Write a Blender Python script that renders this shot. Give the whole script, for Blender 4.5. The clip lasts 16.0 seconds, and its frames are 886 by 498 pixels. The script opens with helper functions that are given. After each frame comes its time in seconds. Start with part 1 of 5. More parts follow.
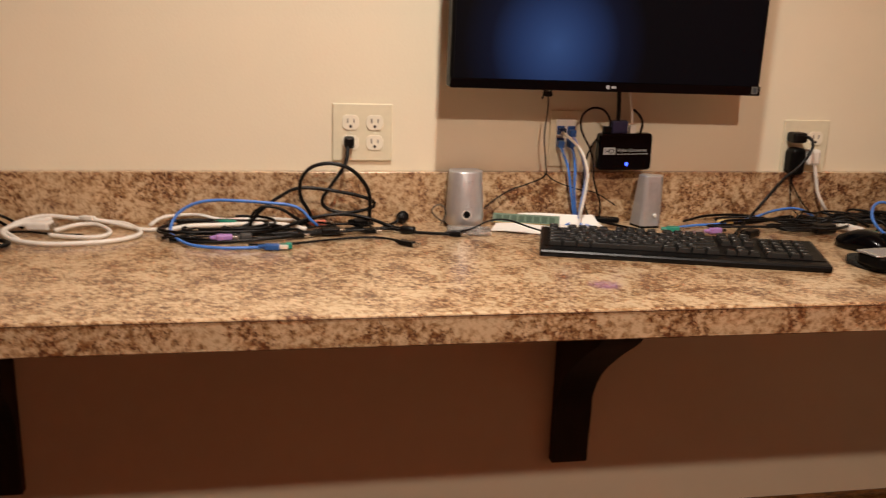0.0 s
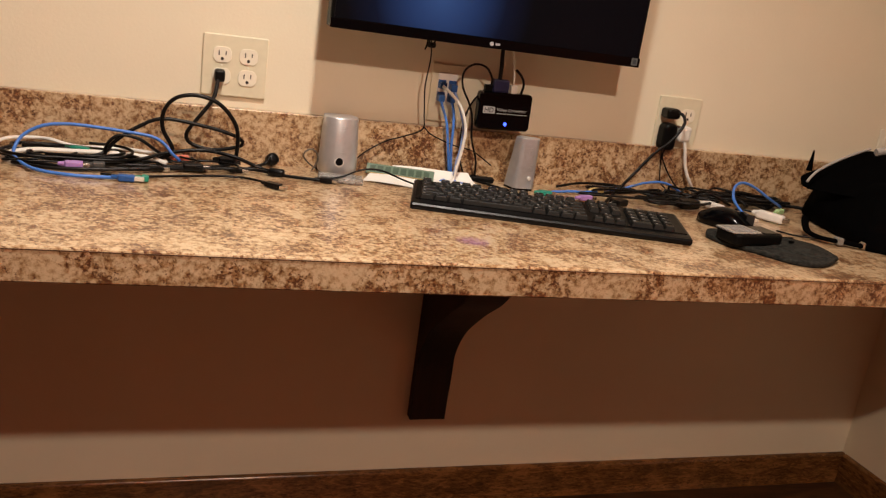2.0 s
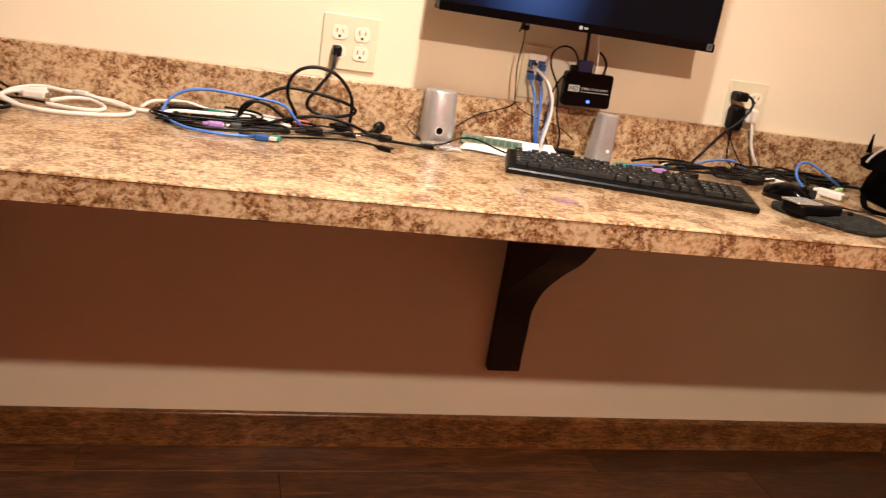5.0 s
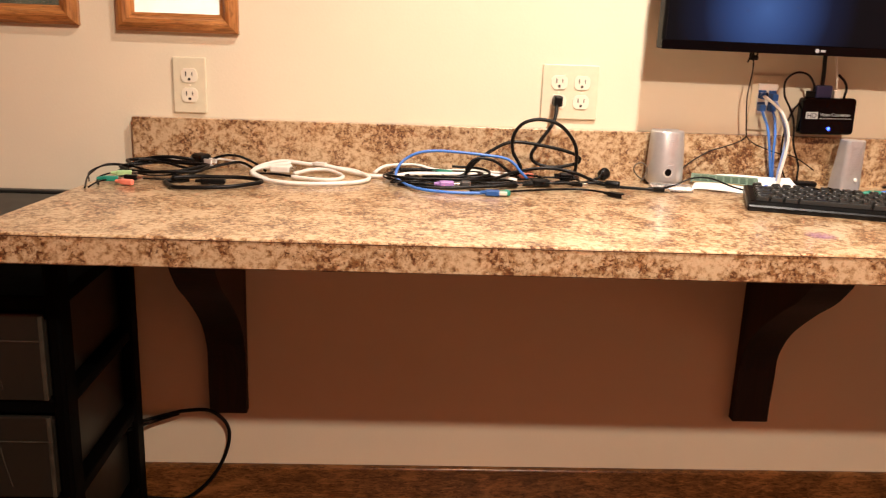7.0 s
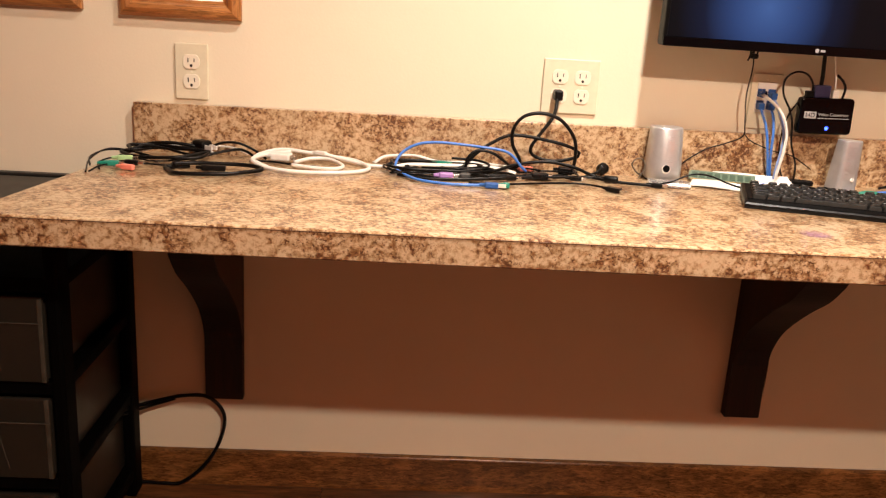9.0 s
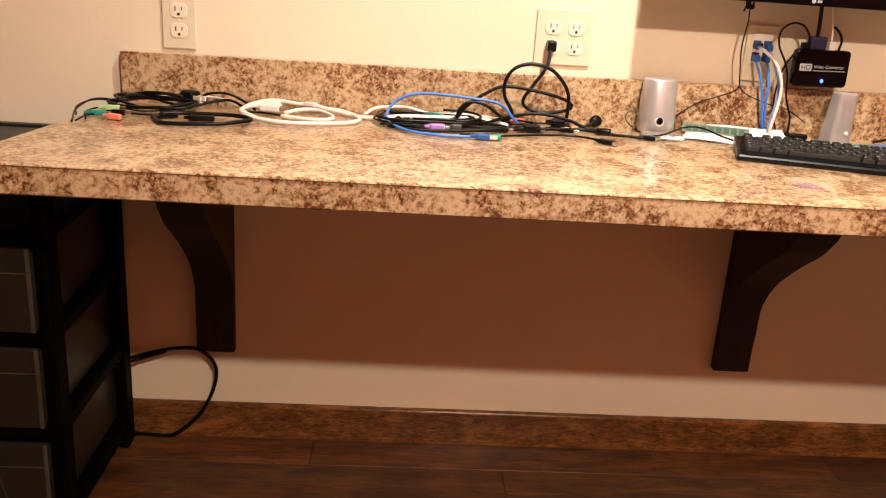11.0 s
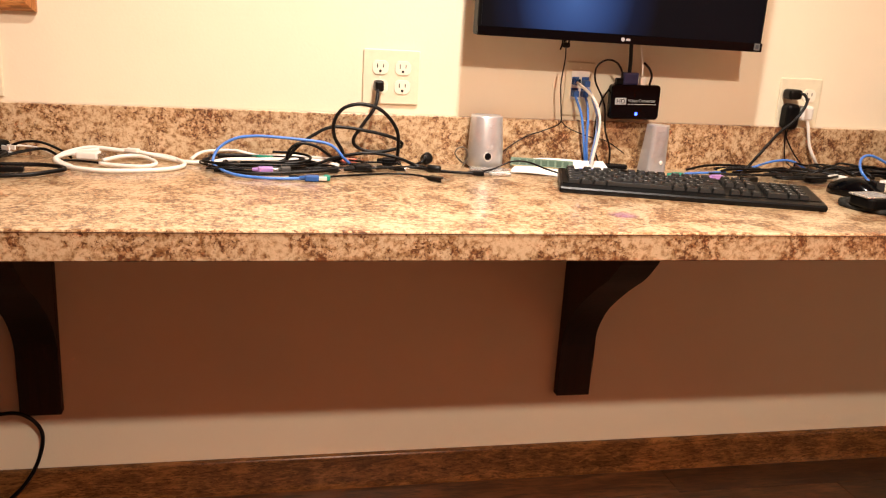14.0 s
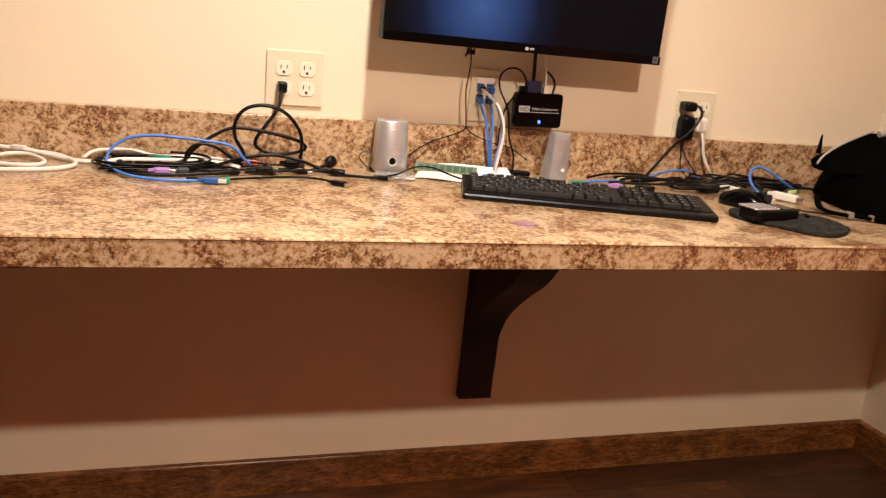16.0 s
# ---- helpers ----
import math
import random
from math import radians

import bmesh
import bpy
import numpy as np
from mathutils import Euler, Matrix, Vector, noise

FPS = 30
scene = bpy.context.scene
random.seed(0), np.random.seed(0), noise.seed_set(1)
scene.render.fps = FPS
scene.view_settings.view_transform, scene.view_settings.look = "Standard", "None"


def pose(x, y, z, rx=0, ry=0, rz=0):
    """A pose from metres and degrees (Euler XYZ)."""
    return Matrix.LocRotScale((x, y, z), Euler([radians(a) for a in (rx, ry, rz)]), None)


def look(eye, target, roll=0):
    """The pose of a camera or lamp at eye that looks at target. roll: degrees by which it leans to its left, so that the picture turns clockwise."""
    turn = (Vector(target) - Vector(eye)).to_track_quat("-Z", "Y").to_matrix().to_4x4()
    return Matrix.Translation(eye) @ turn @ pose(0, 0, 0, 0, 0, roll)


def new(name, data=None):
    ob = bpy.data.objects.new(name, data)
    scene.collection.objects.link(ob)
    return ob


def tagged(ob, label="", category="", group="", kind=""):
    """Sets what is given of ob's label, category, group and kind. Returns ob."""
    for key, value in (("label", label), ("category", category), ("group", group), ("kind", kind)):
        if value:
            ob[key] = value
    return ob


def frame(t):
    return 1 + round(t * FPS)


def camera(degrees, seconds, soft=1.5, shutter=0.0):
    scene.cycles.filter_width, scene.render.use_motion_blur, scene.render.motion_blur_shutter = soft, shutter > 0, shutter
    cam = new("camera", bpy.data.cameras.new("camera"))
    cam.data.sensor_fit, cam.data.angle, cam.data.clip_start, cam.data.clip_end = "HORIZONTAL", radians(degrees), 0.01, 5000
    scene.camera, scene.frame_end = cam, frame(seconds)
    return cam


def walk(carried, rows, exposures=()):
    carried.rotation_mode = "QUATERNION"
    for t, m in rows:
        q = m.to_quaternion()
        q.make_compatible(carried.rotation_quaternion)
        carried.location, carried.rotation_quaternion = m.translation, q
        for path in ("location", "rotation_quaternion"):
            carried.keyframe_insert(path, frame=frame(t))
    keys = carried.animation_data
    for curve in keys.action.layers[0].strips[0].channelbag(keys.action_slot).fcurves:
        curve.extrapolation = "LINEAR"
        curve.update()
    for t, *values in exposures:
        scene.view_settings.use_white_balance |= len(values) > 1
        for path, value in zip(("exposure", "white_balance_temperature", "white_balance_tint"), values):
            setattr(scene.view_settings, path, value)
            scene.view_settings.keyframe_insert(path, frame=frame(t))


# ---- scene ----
cam = camera(54.5, 16.0, soft=1.2, shutter=0.4)
EXPOSURES = [(0.0, -0.99), (1.5, -0.98), (3.0, -0.58), (5.5, -0.13), (7.0, -0.08), (9.2, -0.11), (12.5, 0.08), (14.5, -0.04), (16.0, -0.33)]
PATH = [
    (0, (0.7639, -1.6865, 1.1360), (1.1221, 0.2188, 0.6444), 1.87),
    (0.5, (0.7811, -1.6889, 1.1226), (1.2485, 0.1898, 0.6205), 5.58),
    (1, (0.7710, -1.6823, 1.1168), (1.3059, 0.1789, 0.6172), 4.56),
    (1.5, (0.7849, -1.6622, 1.1094), (1.3615, 0.1823, 0.5941), 6.53),
    (2, (0.7934, -1.6618, 1.1084), (1.4212, 0.1551, 0.5565), 8.06),
    (2.5, (0.8011, -1.6711, 1.1104), (1.4731, 0.1263, 0.5464), 7.84),
    (3, (0.7939, -1.6608, 1.1000), (1.5327, 0.1099, 0.5355), 8.4),
    (3.2, (0.8041, -1.6779, 1.1109), (1.5563, 0.0853, 0.5408), 7.21),
    (5.3, (0.6169, -1.8259, 1.0895), (1.1065, 0.0201, 0.4957), 8.19),
    (5.5, (0.5997, -1.8183, 1.0902), (0.9725, 0.0627, 0.5221), 4.12),
    (6, (0.5840, -1.8020, 1.0954), (0.7475, 0.1245, 0.5834), 1.94),
    (6.5, (0.5857, -1.7915, 1.0843), (0.7026, 0.1326, 0.5510), 1.59),
    (7, (0.5774, -1.7908, 1.0800), (0.6700, 0.1379, 0.5588), 2.17),
    (7.5, (0.5599, -1.7942, 1.0771), (0.6179, 0.1331, 0.5458), 3.62),
    (8, (0.5659, -1.7944, 1.0740), (0.6511, 0.1248, 0.5177), 3.34),
    (8.5, (0.5702, -1.7956, 1.0775), (0.6456, 0.1223, 0.5151), 3.05),
    (9, (0.5721, -1.8002, 1.0816), (0.6758, 0.1228, 0.5420), 3.43),
    (9.2, (0.5721, -1.8002, 1.0816), (0.6990, 0.1042, 0.4839), 4.22),
    (11.5, (0.5850, -1.7958, 1.0620), (0.7046, 0.0955, 0.4227), 3.57),
    (12, (0.5936, -1.7939, 1.0663), (0.8023, 0.0843, 0.4115), 2.97),
    (12.5, (0.6262, -1.7958, 1.0713), (0.9649, 0.0688, 0.4323), 1.95),
    (13, (0.6267, -1.7970, 1.0773), (0.9886, 0.0756, 0.4752), 2.91),
    (13.5, (0.6333, -1.8000, 1.0795), (1.0496, 0.0818, 0.5454), 3.43),
    (14, (0.6401, -1.7966, 1.0777), (1.0646, 0.0837, 0.5444), 3.45),
    (14.5, (0.6433, -1.7987, 1.0891), (1.1204, 0.0887, 0.6308), 4.38),
    (15, (0.6447, -1.7969, 1.0967), (1.1611, 0.0580, 0.5556), 3.9),
    (15.5, (0.6481, -1.7929, 1.0889), (1.2035, 0.0508, 0.5482), 3.84),
    (16, (0.6540, -1.7913, 1.0943), (1.2800, 0.0342, 0.5694), 5.71),
]
walk(cam, [(t, look(eye, target, roll)) for t, eye, target, roll in PATH], EXPOSURES)

# ---- world and lamps ----
world = bpy.data.worlds.new("room_world")
scene.world = world
world.use_nodes = True
world.node_tree.nodes["Background"].inputs[0].default_value = (1.0, 0.72, 0.45, 1)
world.node_tree.nodes["Background"].inputs[1].default_value = 0.0


def lamp(name, place, watts, size, colour):
    data = bpy.data.lights.new(name, "POINT")
    data.energy, data.shadow_soft_size, data.color = watts, size, colour
    ob = new(name, data)
    ob.location = place
    return ob


WARM, WARMER = (1.0, 0.895, 0.785), (1.0, 0.790, 0.618)
lamp("ceiling_lamp", (1.15, -2.37, 2.350), 192, 0.03, WARMER)
down = bpy.data.lights.new("ceiling_downlight", "AREA")
down.shape, down.size, down.energy, down.color = "DISK", 0.10, 32.5, WARM
down.spread = math.radians(112)
new("ceiling_downlight", down).matrix_basis = pose(1.08, -0.90, 2.40)


# ---- materials ----
def material(name):
    m = bpy.data.materials.new(name)
    m.use_nodes = True
    nt = m.node_tree
    return m, nt, nt.nodes["Principled BSDF"]


def link(nt, a, b):
    nt.links.new(a, b)


def coords(nt, scale=(1, 1, 1), turn=(0, 0, 0)):
    c = nt.nodes.new("ShaderNodeTexCoord")
    mp = nt.nodes.new("ShaderNodeMapping")
    mp.inputs["Scale"].default_value = scale
    mp.inputs["Rotation"].default_value = turn
    link(nt, c.outputs["Object"], mp.inputs[0])
    return mp.outputs[0]


def noise_tex(nt, vec, scale, detail=4, rough=0.55, warp=0.0):
    n = nt.nodes.new("ShaderNodeTexNoise")
    n.inputs["Scale"].default_value, n.inputs["Detail"].default_value = scale, detail
    n.inputs["Roughness"].default_value, n.inputs["Distortion"].default_value = rough, warp
    link(nt, vec, n.inputs["Vector"])
    return n.outputs["Fac"]


def ramp(nt, fac, stops):
    r = nt.nodes.new("ShaderNodeValToRGB")
    el = r.color_ramp.elements
    while len(el) < len(stops):
        el.new(0.5)
    for e, (p, c) in zip(el, stops):
        e.position, e.color = p, (*c, 1) if len(c) == 3 else c
    link(nt, fac, r.inputs[0])
    return r.outputs[0]


def mix(nt, fac, a, b, blend="MIX"):
    m = nt.nodes.new("ShaderNodeMix")
    m.data_type, m.blend_type = "RGBA", blend
    for s, v in ((0, fac), (6, a), (7, b)):
        if isinstance(v, (int, float)):
            m.inputs[s].default_value = v
        elif isinstance(v, tuple):
            m.inputs[s].default_value = (*v, 1)
        else:
            link(nt, v, m.inputs[s])
    return m.outputs[2]


def bump(nt, bsdf, height, strength, distance):
    b = nt.nodes.new("ShaderNodeBump")
    b.inputs["Strength"].default_value, b.inputs["Distance"].default_value = strength, distance
    link(nt, height, b.inputs["Height"])
    link(nt, b.outputs[0], bsdf.inputs["Normal"])


def plain(name, colour, rough=0.5, metal=0.0, vary=0.12, scale=60, grain=0.0, spec=0.5):
    """A surface of one colour with faint mottling, uneven gloss and, where grain is given, fine relief."""
    m, nt, b = material(name)
    v = coords(nt)
    n = noise_tex(nt, v, scale, 5)
    low = tuple(c * (1 - vary) for c in colour)
    high = tuple(min(1, c * (1 + vary)) for c in colour)
    link(nt, ramp(nt, n, [(0.3, low), (0.7, high)]), b.inputs["Base Color"])
    r = nt.nodes.new("ShaderNodeMapRange")
    r.inputs[3].default_value, r.inputs[4].default_value = max(0.02, rough - 0.06), min(1, rough + 0.08)
    link(nt, noise_tex(nt, v, scale * 0.37, 3), r.inputs[0])
    link(nt, r.outputs[0], b.inputs["Roughness"])
    b.inputs["Metallic"].default_value = metal
    b.inputs["Specular IOR Level"].default_value = spec
    if grain:
        bump(nt, b, noise_tex(nt, v, scale * 6, 2), grain, 0.001)
    return m


def laminate():
    m, nt, b = material("stone_pattern_laminate")
    v = coords(nt, (1, 1, 1), (0.4, 0.3, 0.5))
    patch = noise_tex(nt, v, 17, 3, 0.55, 0.2)
    cloud = noise_tex(nt, coords(nt, (1, 1, 1), (0.2, 0.9, 0.3)), 98, 5, 0.64, 0.2)
    fleck = noise_tex(nt, coords(nt, (1, 1, 1), (0.7, 0.1, 0.2)), 215, 5, 0.66, 0.2)
    speck = noise_tex(nt, coords(nt, (1, 1, 1), (0.1, 0.5, 0.9)), 215, 4, 0.62, 0.15)
    grain = noise_tex(nt, v, 320, 2)

    def add(p, q, k):
        n = nt.nodes.new("ShaderNodeMath")
        n.operation = "MULTIPLY_ADD"
        n.inputs[1].default_value = k
        link(nt, p, n.inputs[0])
        link(nt, q, n.inputs[2])
        n2 = nt.nodes.new("ShaderNodeMath")
        n2.operation = "SUBTRACT"
        n2.inputs[1].default_value = k / 2
        link(nt, n.outputs[0], n2.inputs[0])
        return n2.outputs[0]
    c1 = add(patch, cloud, 0.38)
    base = ramp(nt, c1, [(0.35, (0.165, 0.076, 0.026)), (0.43, (0.280, 0.158, 0.066)), (0.50, (0.430, 0.290, 0.156)), (0.59, (0.590, 0.455, 0.290))])
    f1 = add(patch, fleck, 0.35)
    c = mix(nt, ramp(nt, f1, [(0.37, (0.70,) * 3), (0.47, (0, 0, 0))]), base, (0.200, 0.080, 0.026))
    c = mix(nt, ramp(nt, fleck, [(0.54, (0, 0, 0)), (0.60, (0.62,) * 3)]), c, (0.60, 0.455, 0.295))
    s1 = add(cloud, speck, 0.55)
    s1 = add(patch, s1, 0.60)
    c = mix(nt, ramp(nt, s1, [(0.372, (0.95,) * 3), (0.408, (0, 0, 0))]), c, (0.082, 0.024, 0.009))
    c = mix(nt, ramp(nt, grain, [(0.3, (0.20,) * 3), (0.6, (0, 0, 0))]), c, (0.28, 0.145, 0.062))
    # Round purple spot, broken up by the flecks, mixed into the colour.
    at = nt.nodes.new("ShaderNodeMapping")
    at.inputs["Location"].default_value = (0.0336 / 0.030, 0.4728 / 0.030, 0)
    at.inputs["Scale"].default_value = (1 / 0.030, 1 / 0.030, 1 / 0.030)
    tc = nt.nodes.new("ShaderNodeTexCoord")
    link(nt, tc.outputs["Object"], at.inputs[0])
    sp = nt.nodes.new("ShaderNodeTexGradient")
    sp.gradient_type = "SPHERICAL"
    link(nt, at.outputs[0], sp.inputs[0])
    st = mix(nt, 1.0, ramp(nt, sp.outputs["Fac"], [(0.0, (0, 0, 0)), (0.6, (0.75,) * 3)]), ramp(nt, fleck, [(0.40, (0.2,) * 3), (0.55, (1, 1, 1))]), "MULTIPLY")
    c = mix(nt, st, c, (0.30, 0.13, 0.30))
    link(nt, c, b.inputs["Base Color"])
    b.inputs["Roughness"].default_value = 0.30
    b.inputs["Specular IOR Level"].default_value = 0.85
    b.inputs["Coat Weight"].default_value = 0.45
    b.inputs["Coat Roughness"].default_value = 0.17
    bump(nt, b, noise_tex(nt, coords(nt), 260, 2), 0.06, 0.0005)
    return m


def painted_wall(name, colour):
    m, nt, b = material(name)
    v = coords(nt)
    n = noise_tex(nt, v, 2.2, 4)
    c = ramp(nt, n, [(0.3, tuple(k * 0.95 for k in colour)), (0.7, tuple(min(1, k * 1.03) for k in colour))])
    link(nt, c, b.inputs["Base Color"])
    b.inputs["Roughness"].default_value = 0.66
    bump(nt, b, noise_tex(nt, v, 170, 3, 0.6), 0.26, 0.0012)
    return m


def wood(name, dark, light, along="X", scale=1.0, rough=0.4, per_piece=0.0, blotch=0.0, along_scale=1.2):
    m, nt, b = material(name)
    sc = tuple(along_scale if a == along else 14 for a in "XYZ")
    c = nt.nodes.new("ShaderNodeTexCoord")
    info = nt.nodes.new("ShaderNodeObjectInfo")
    off = nt.nodes.new("ShaderNodeVectorMath")
    off.operation = "MULTIPLY_ADD"
    off.inputs[1].default_value = (7, 5, 3)
    link(nt, info.outputs["Random"], off.inputs[0])
    link(nt, c.outputs["Object"], off.inputs[2])
    mp = nt.nodes.new("ShaderNodeMapping")
    mp.inputs["Scale"].default_value = tuple(k * scale for k in sc)
    link(nt, off.outputs[0], mp.inputs[0])
    g = noise_tex(nt, mp.outputs[0], 2.6, 8, 0.65, 1.4)
    f = noise_tex(nt, mp.outputs[0], 11, 4, 0.6, 0.4)
    col = ramp(nt, g, [(0.28, dark), (0.48, tuple((a + 2 * q) / 3 for a, q in zip(light, dark))), (0.68, light)])
    col = mix(nt, ramp(nt, f, [(0.36, (0.7,) * 3), (0.5, (0, 0, 0))]), col, tuple(k * 0.45 for k in dark))
    if blotch:
        soft = nt.nodes.new("ShaderNodeMapping")
        soft.inputs["Scale"].default_value = tuple(k ** 0.5 for k in sc)
        link(nt, off.outputs[0], soft.inputs[0])
        knots = noise_tex(nt, soft.outputs[0], 5.5, 5, 0.62, 0.9)
        col = mix(nt, ramp(nt, knots, [(0.36, (blotch,) * 3), (0.50, (0, 0, 0))]), col, tuple(k * 0.5 for k in dark))
        col = mix(nt, ramp(nt, knots, [(0.52, (0, 0, 0)), (0.68, (blotch,) * 3)]), col, tuple(min(1, k * 1.35) for k in light))
    if per_piece:
        h = nt.nodes.new("ShaderNodeHueSaturation")
        r = nt.nodes.new("ShaderNodeMapRange")
        r.inputs[3].default_value, r.inputs[4].default_value = 1 - per_piece, 1 + per_piece
        link(nt, info.outputs["Random"], r.inputs[0])
        link(nt, r.outputs[0], h.inputs["Value"])
        link(nt, col, h.inputs["Color"])
        col = h.outputs[0]
    link(nt, col, b.inputs["Base Color"])
    b.inputs["Roughness"].default_value = rough
    bump(nt, b, g, 0.15, 0.002)
    return m


def glow(name, colour, strength):
    m, nt, b = material(name)
    b.inputs["Base Color"].default_value = (*colour, 1)
    b.inputs["Emission Color"].default_value = (*colour, 1)
    b.inputs["Emission Strength"].default_value = strength
    return m


def glass_like(name, colour, rough, transmit=1.0, ior=1.45):
    m, nt, b = material(name)
    b.inputs["Base Color"].default_value = (*colour, 1)
    b.inputs["Transmission Weight"].default_value = transmit
    n = nt.nodes.new("ShaderNodeMapRange")
    n.inputs[3].default_value, n.inputs[4].default_value = max(0.0, rough - 0.05), rough + 0.08
    link(nt, noise_tex(nt, coords(nt), 25, 3), n.inputs[0])
    link(nt, n.outputs[0], b.inputs["Roughness"])
    b.inputs["IOR"].default_value = ior
    return m


LAMINATE = laminate()
WALL = painted_wall("cream_wall_paint", (0.765, 0.708, 0.555))
# Unseen walls and ceiling, colours picked to redden bounce light under the counter.
BOUNCE_WALL = painted_wall("bounce_brown_paint", (0.45, 0.118, 0.035))
CEIL = painted_wall("bounce_tan_paint", (0.40, 0.145, 0.058))
FLOORWOOD = wood("dark_plank_vinyl", (0.036, 0.0145, 0.0052), (0.150, 0.062, 0.0210), "X", 1.0, 0.42, 0.40, 0.30, 2.0)
BASEWOOD = wood("brown_woodgrain_base", (0.070, 0.029, 0.0082), (0.265, 0.120, 0.035), "X", 2.6, 0.22, 0.0, 0.42, 3.2)
BRACKETWOOD = wood("dark_stained_wood", (0.005, 0.0013, 0.0007), (0.022, 0.0055, 0.0024), "Z", 1.0, 0.62)
OAK = wood("honey_oak", (0.28, 0.10, 0.025), (0.58, 0.27, 0.085), "X", 2.0, 0.35)
IVORY = plain("ivory_plastic", (0.70, 0.66, 0.50), 0.35, vary=0.04)
IVORY_LIGHT = plain("pale_ivory_plastic", (0.80, 0.76, 0.63), 0.35, vary=0.04)
SLOT = plain("slot_dark", (0.015, 0.012, 0.010), 0.7)
BLACK = plain("black_plastic", (0.0018, 0.0018, 0.002), 0.45, grain=0.15, spec=0.12)
BLACK_GLOSS = plain("black_gloss", (0.0015, 0.0015, 0.002), 0.14, spec=0.15)
RUBBER = plain("black_cable_rubber", (0.0015, 0.0015, 0.0018), 0.38, spec=0.22)
KEYCAP = plain("charcoal_keycap", (0.0075, 0.0074, 0.0068), 0.45, grain=0.2, spec=0.22)
WHITE_PL = plain("white_plastic", (0.74, 0.72, 0.67), 0.38, vary=0.05)
BLUE_CABLE = plain("blue_cable", (0.055, 0.19, 0.62), 0.4)
PALE_BLUE = plain("pale_blue_cable", (0.25, 0.36, 0.68), 0.4)
DEEP_BLUE = plain("deep_blue_plug", (0.016, 0.085, 0.30), 0.4)
TEAL = plain("teal_plug", (0.010, 0.22, 0.16), 0.4)
PURPLE = plain("lilac_plug", (0.36, 0.20, 0.50), 0.4)
PINK = plain("salmon_plug", (0.80, 0.25, 0.18), 0.4)
LIME = plain("pale_green_plug", (0.40, 0.62, 0.30), 0.4)
METAL = plain("steel", (0.62, 0.60, 0.57), 0.25, 1.0, 0.05)
BRASS = plain("brass", (0.70, 0.50, 0.22), 0.3, 1.0, 0.06)


# ---- mesh helpers ----
def part(name, bm, mat, parent=None, label="", smooth=False):
    me = bpy.data.meshes.new(name)
    if smooth:
        for f in bm.faces:
            f.smooth = True
    bm.normal_update()
    bm.to_mesh(me)
    bm.free()
    me.materials.append(mat)
    ob = new(name, me)
    if parent is not None:
        ob.parent = parent
    if label:
        ob["label"] = label
    return ob


def thing(name, place, label, category, group="", turn=0.0, kind=""):
    ob = new(name)
    ob.matrix_basis = pose(*place, 0, 0, turn)
    ob.empty_display_size = 0.05
    return tagged(ob, label, category, group, kind)


def box(bm, x0, x1, y0, y1, z0, z1, bevel=0.0, seg=2, m=None):
    vs = [bm.verts.new(p) for p in ((x0, y0, z0), (x1, y0, z0), (x1, y1, z0), (x0, y1, z0), (x0, y0, z1), (x1, y0, z1), (x1, y1, z1), (x0, y1, z1))]
    fs = [bm.faces.new([vs[i] for i in q]) for q in ((3, 2, 1, 0), (4, 5, 6, 7), (0, 1, 5, 4), (1, 2, 6, 5), (2, 3, 7, 6), (3, 0, 4, 7))]
    if m is not None:
        bmesh.ops.transform(bm, matrix=m, verts=vs)
    if bevel:
        es = list({e for f in fs for e in f.edges})
        bmesh.ops.bevel(bm, geom=es, offset=bevel, segments=seg, affect="EDGES", profile=0.5)
    return bm


def block(*a, **k):
    return box(bmesh.new(), *a, **k)


def extrude_outline(bm, outline, depth, axis="Y", bevel=0.0, seg=2):
    """A closed outline of (u, v) pairs pushed to both sides of the middle plane: axis Y gives (u, ., v), X gives (., u, v), Z gives (u, v, .)."""
    def place(u, v, w):
        return {"Y": (u, w, v), "X": (w, u, v), "Z": (u, v, w)}[axis]
    lo = [bm.verts.new(place(u, v, -depth / 2)) for u, v in outline]
    hi = [bm.verts.new(place(u, v, depth / 2)) for u, v in outline]
    caps = [bm.faces.new(lo[::-1]), bm.faces.new(hi)]
    n = len(lo)
    for i in range(n):
        bm.faces.new((lo[i], lo[(i + 1) % n], hi[(i + 1) % n], hi[i]))
    bmesh.ops.recalc_face_normals(bm, faces=bm.faces[:])
    if bevel:
        es = list({e for f in caps for e in f.edges})
        bmesh.ops.bevel(bm, geom=es, offset=bevel, segments=seg, affect="EDGES", profile=0.5)
    return bm


def rounded(w, h, r, n=6, cx=0.0, cy=0.0):
    """The outline of a rounded rectangle."""
    out = []
    for k, (sx, sy) in enumerate(((1, 1), (-1, 1), (-1, -1), (1, -1))):
        for i in range(n + 1):
            a = math.pi / 2 * (k + i / n)
            out.append((cx + sx * (w / 2 - r) + r * math.cos(a), cy + sy * (h / 2 - r) + r * math.sin(a)))
    return out


def oval(rx, ry, n=28, cx=0.0, cy=0.0):
    return [(cx + rx * math.cos(2 * math.pi * i / n), cy + ry * math.sin(2 * math.pi * i / n)) for i in range(n)]


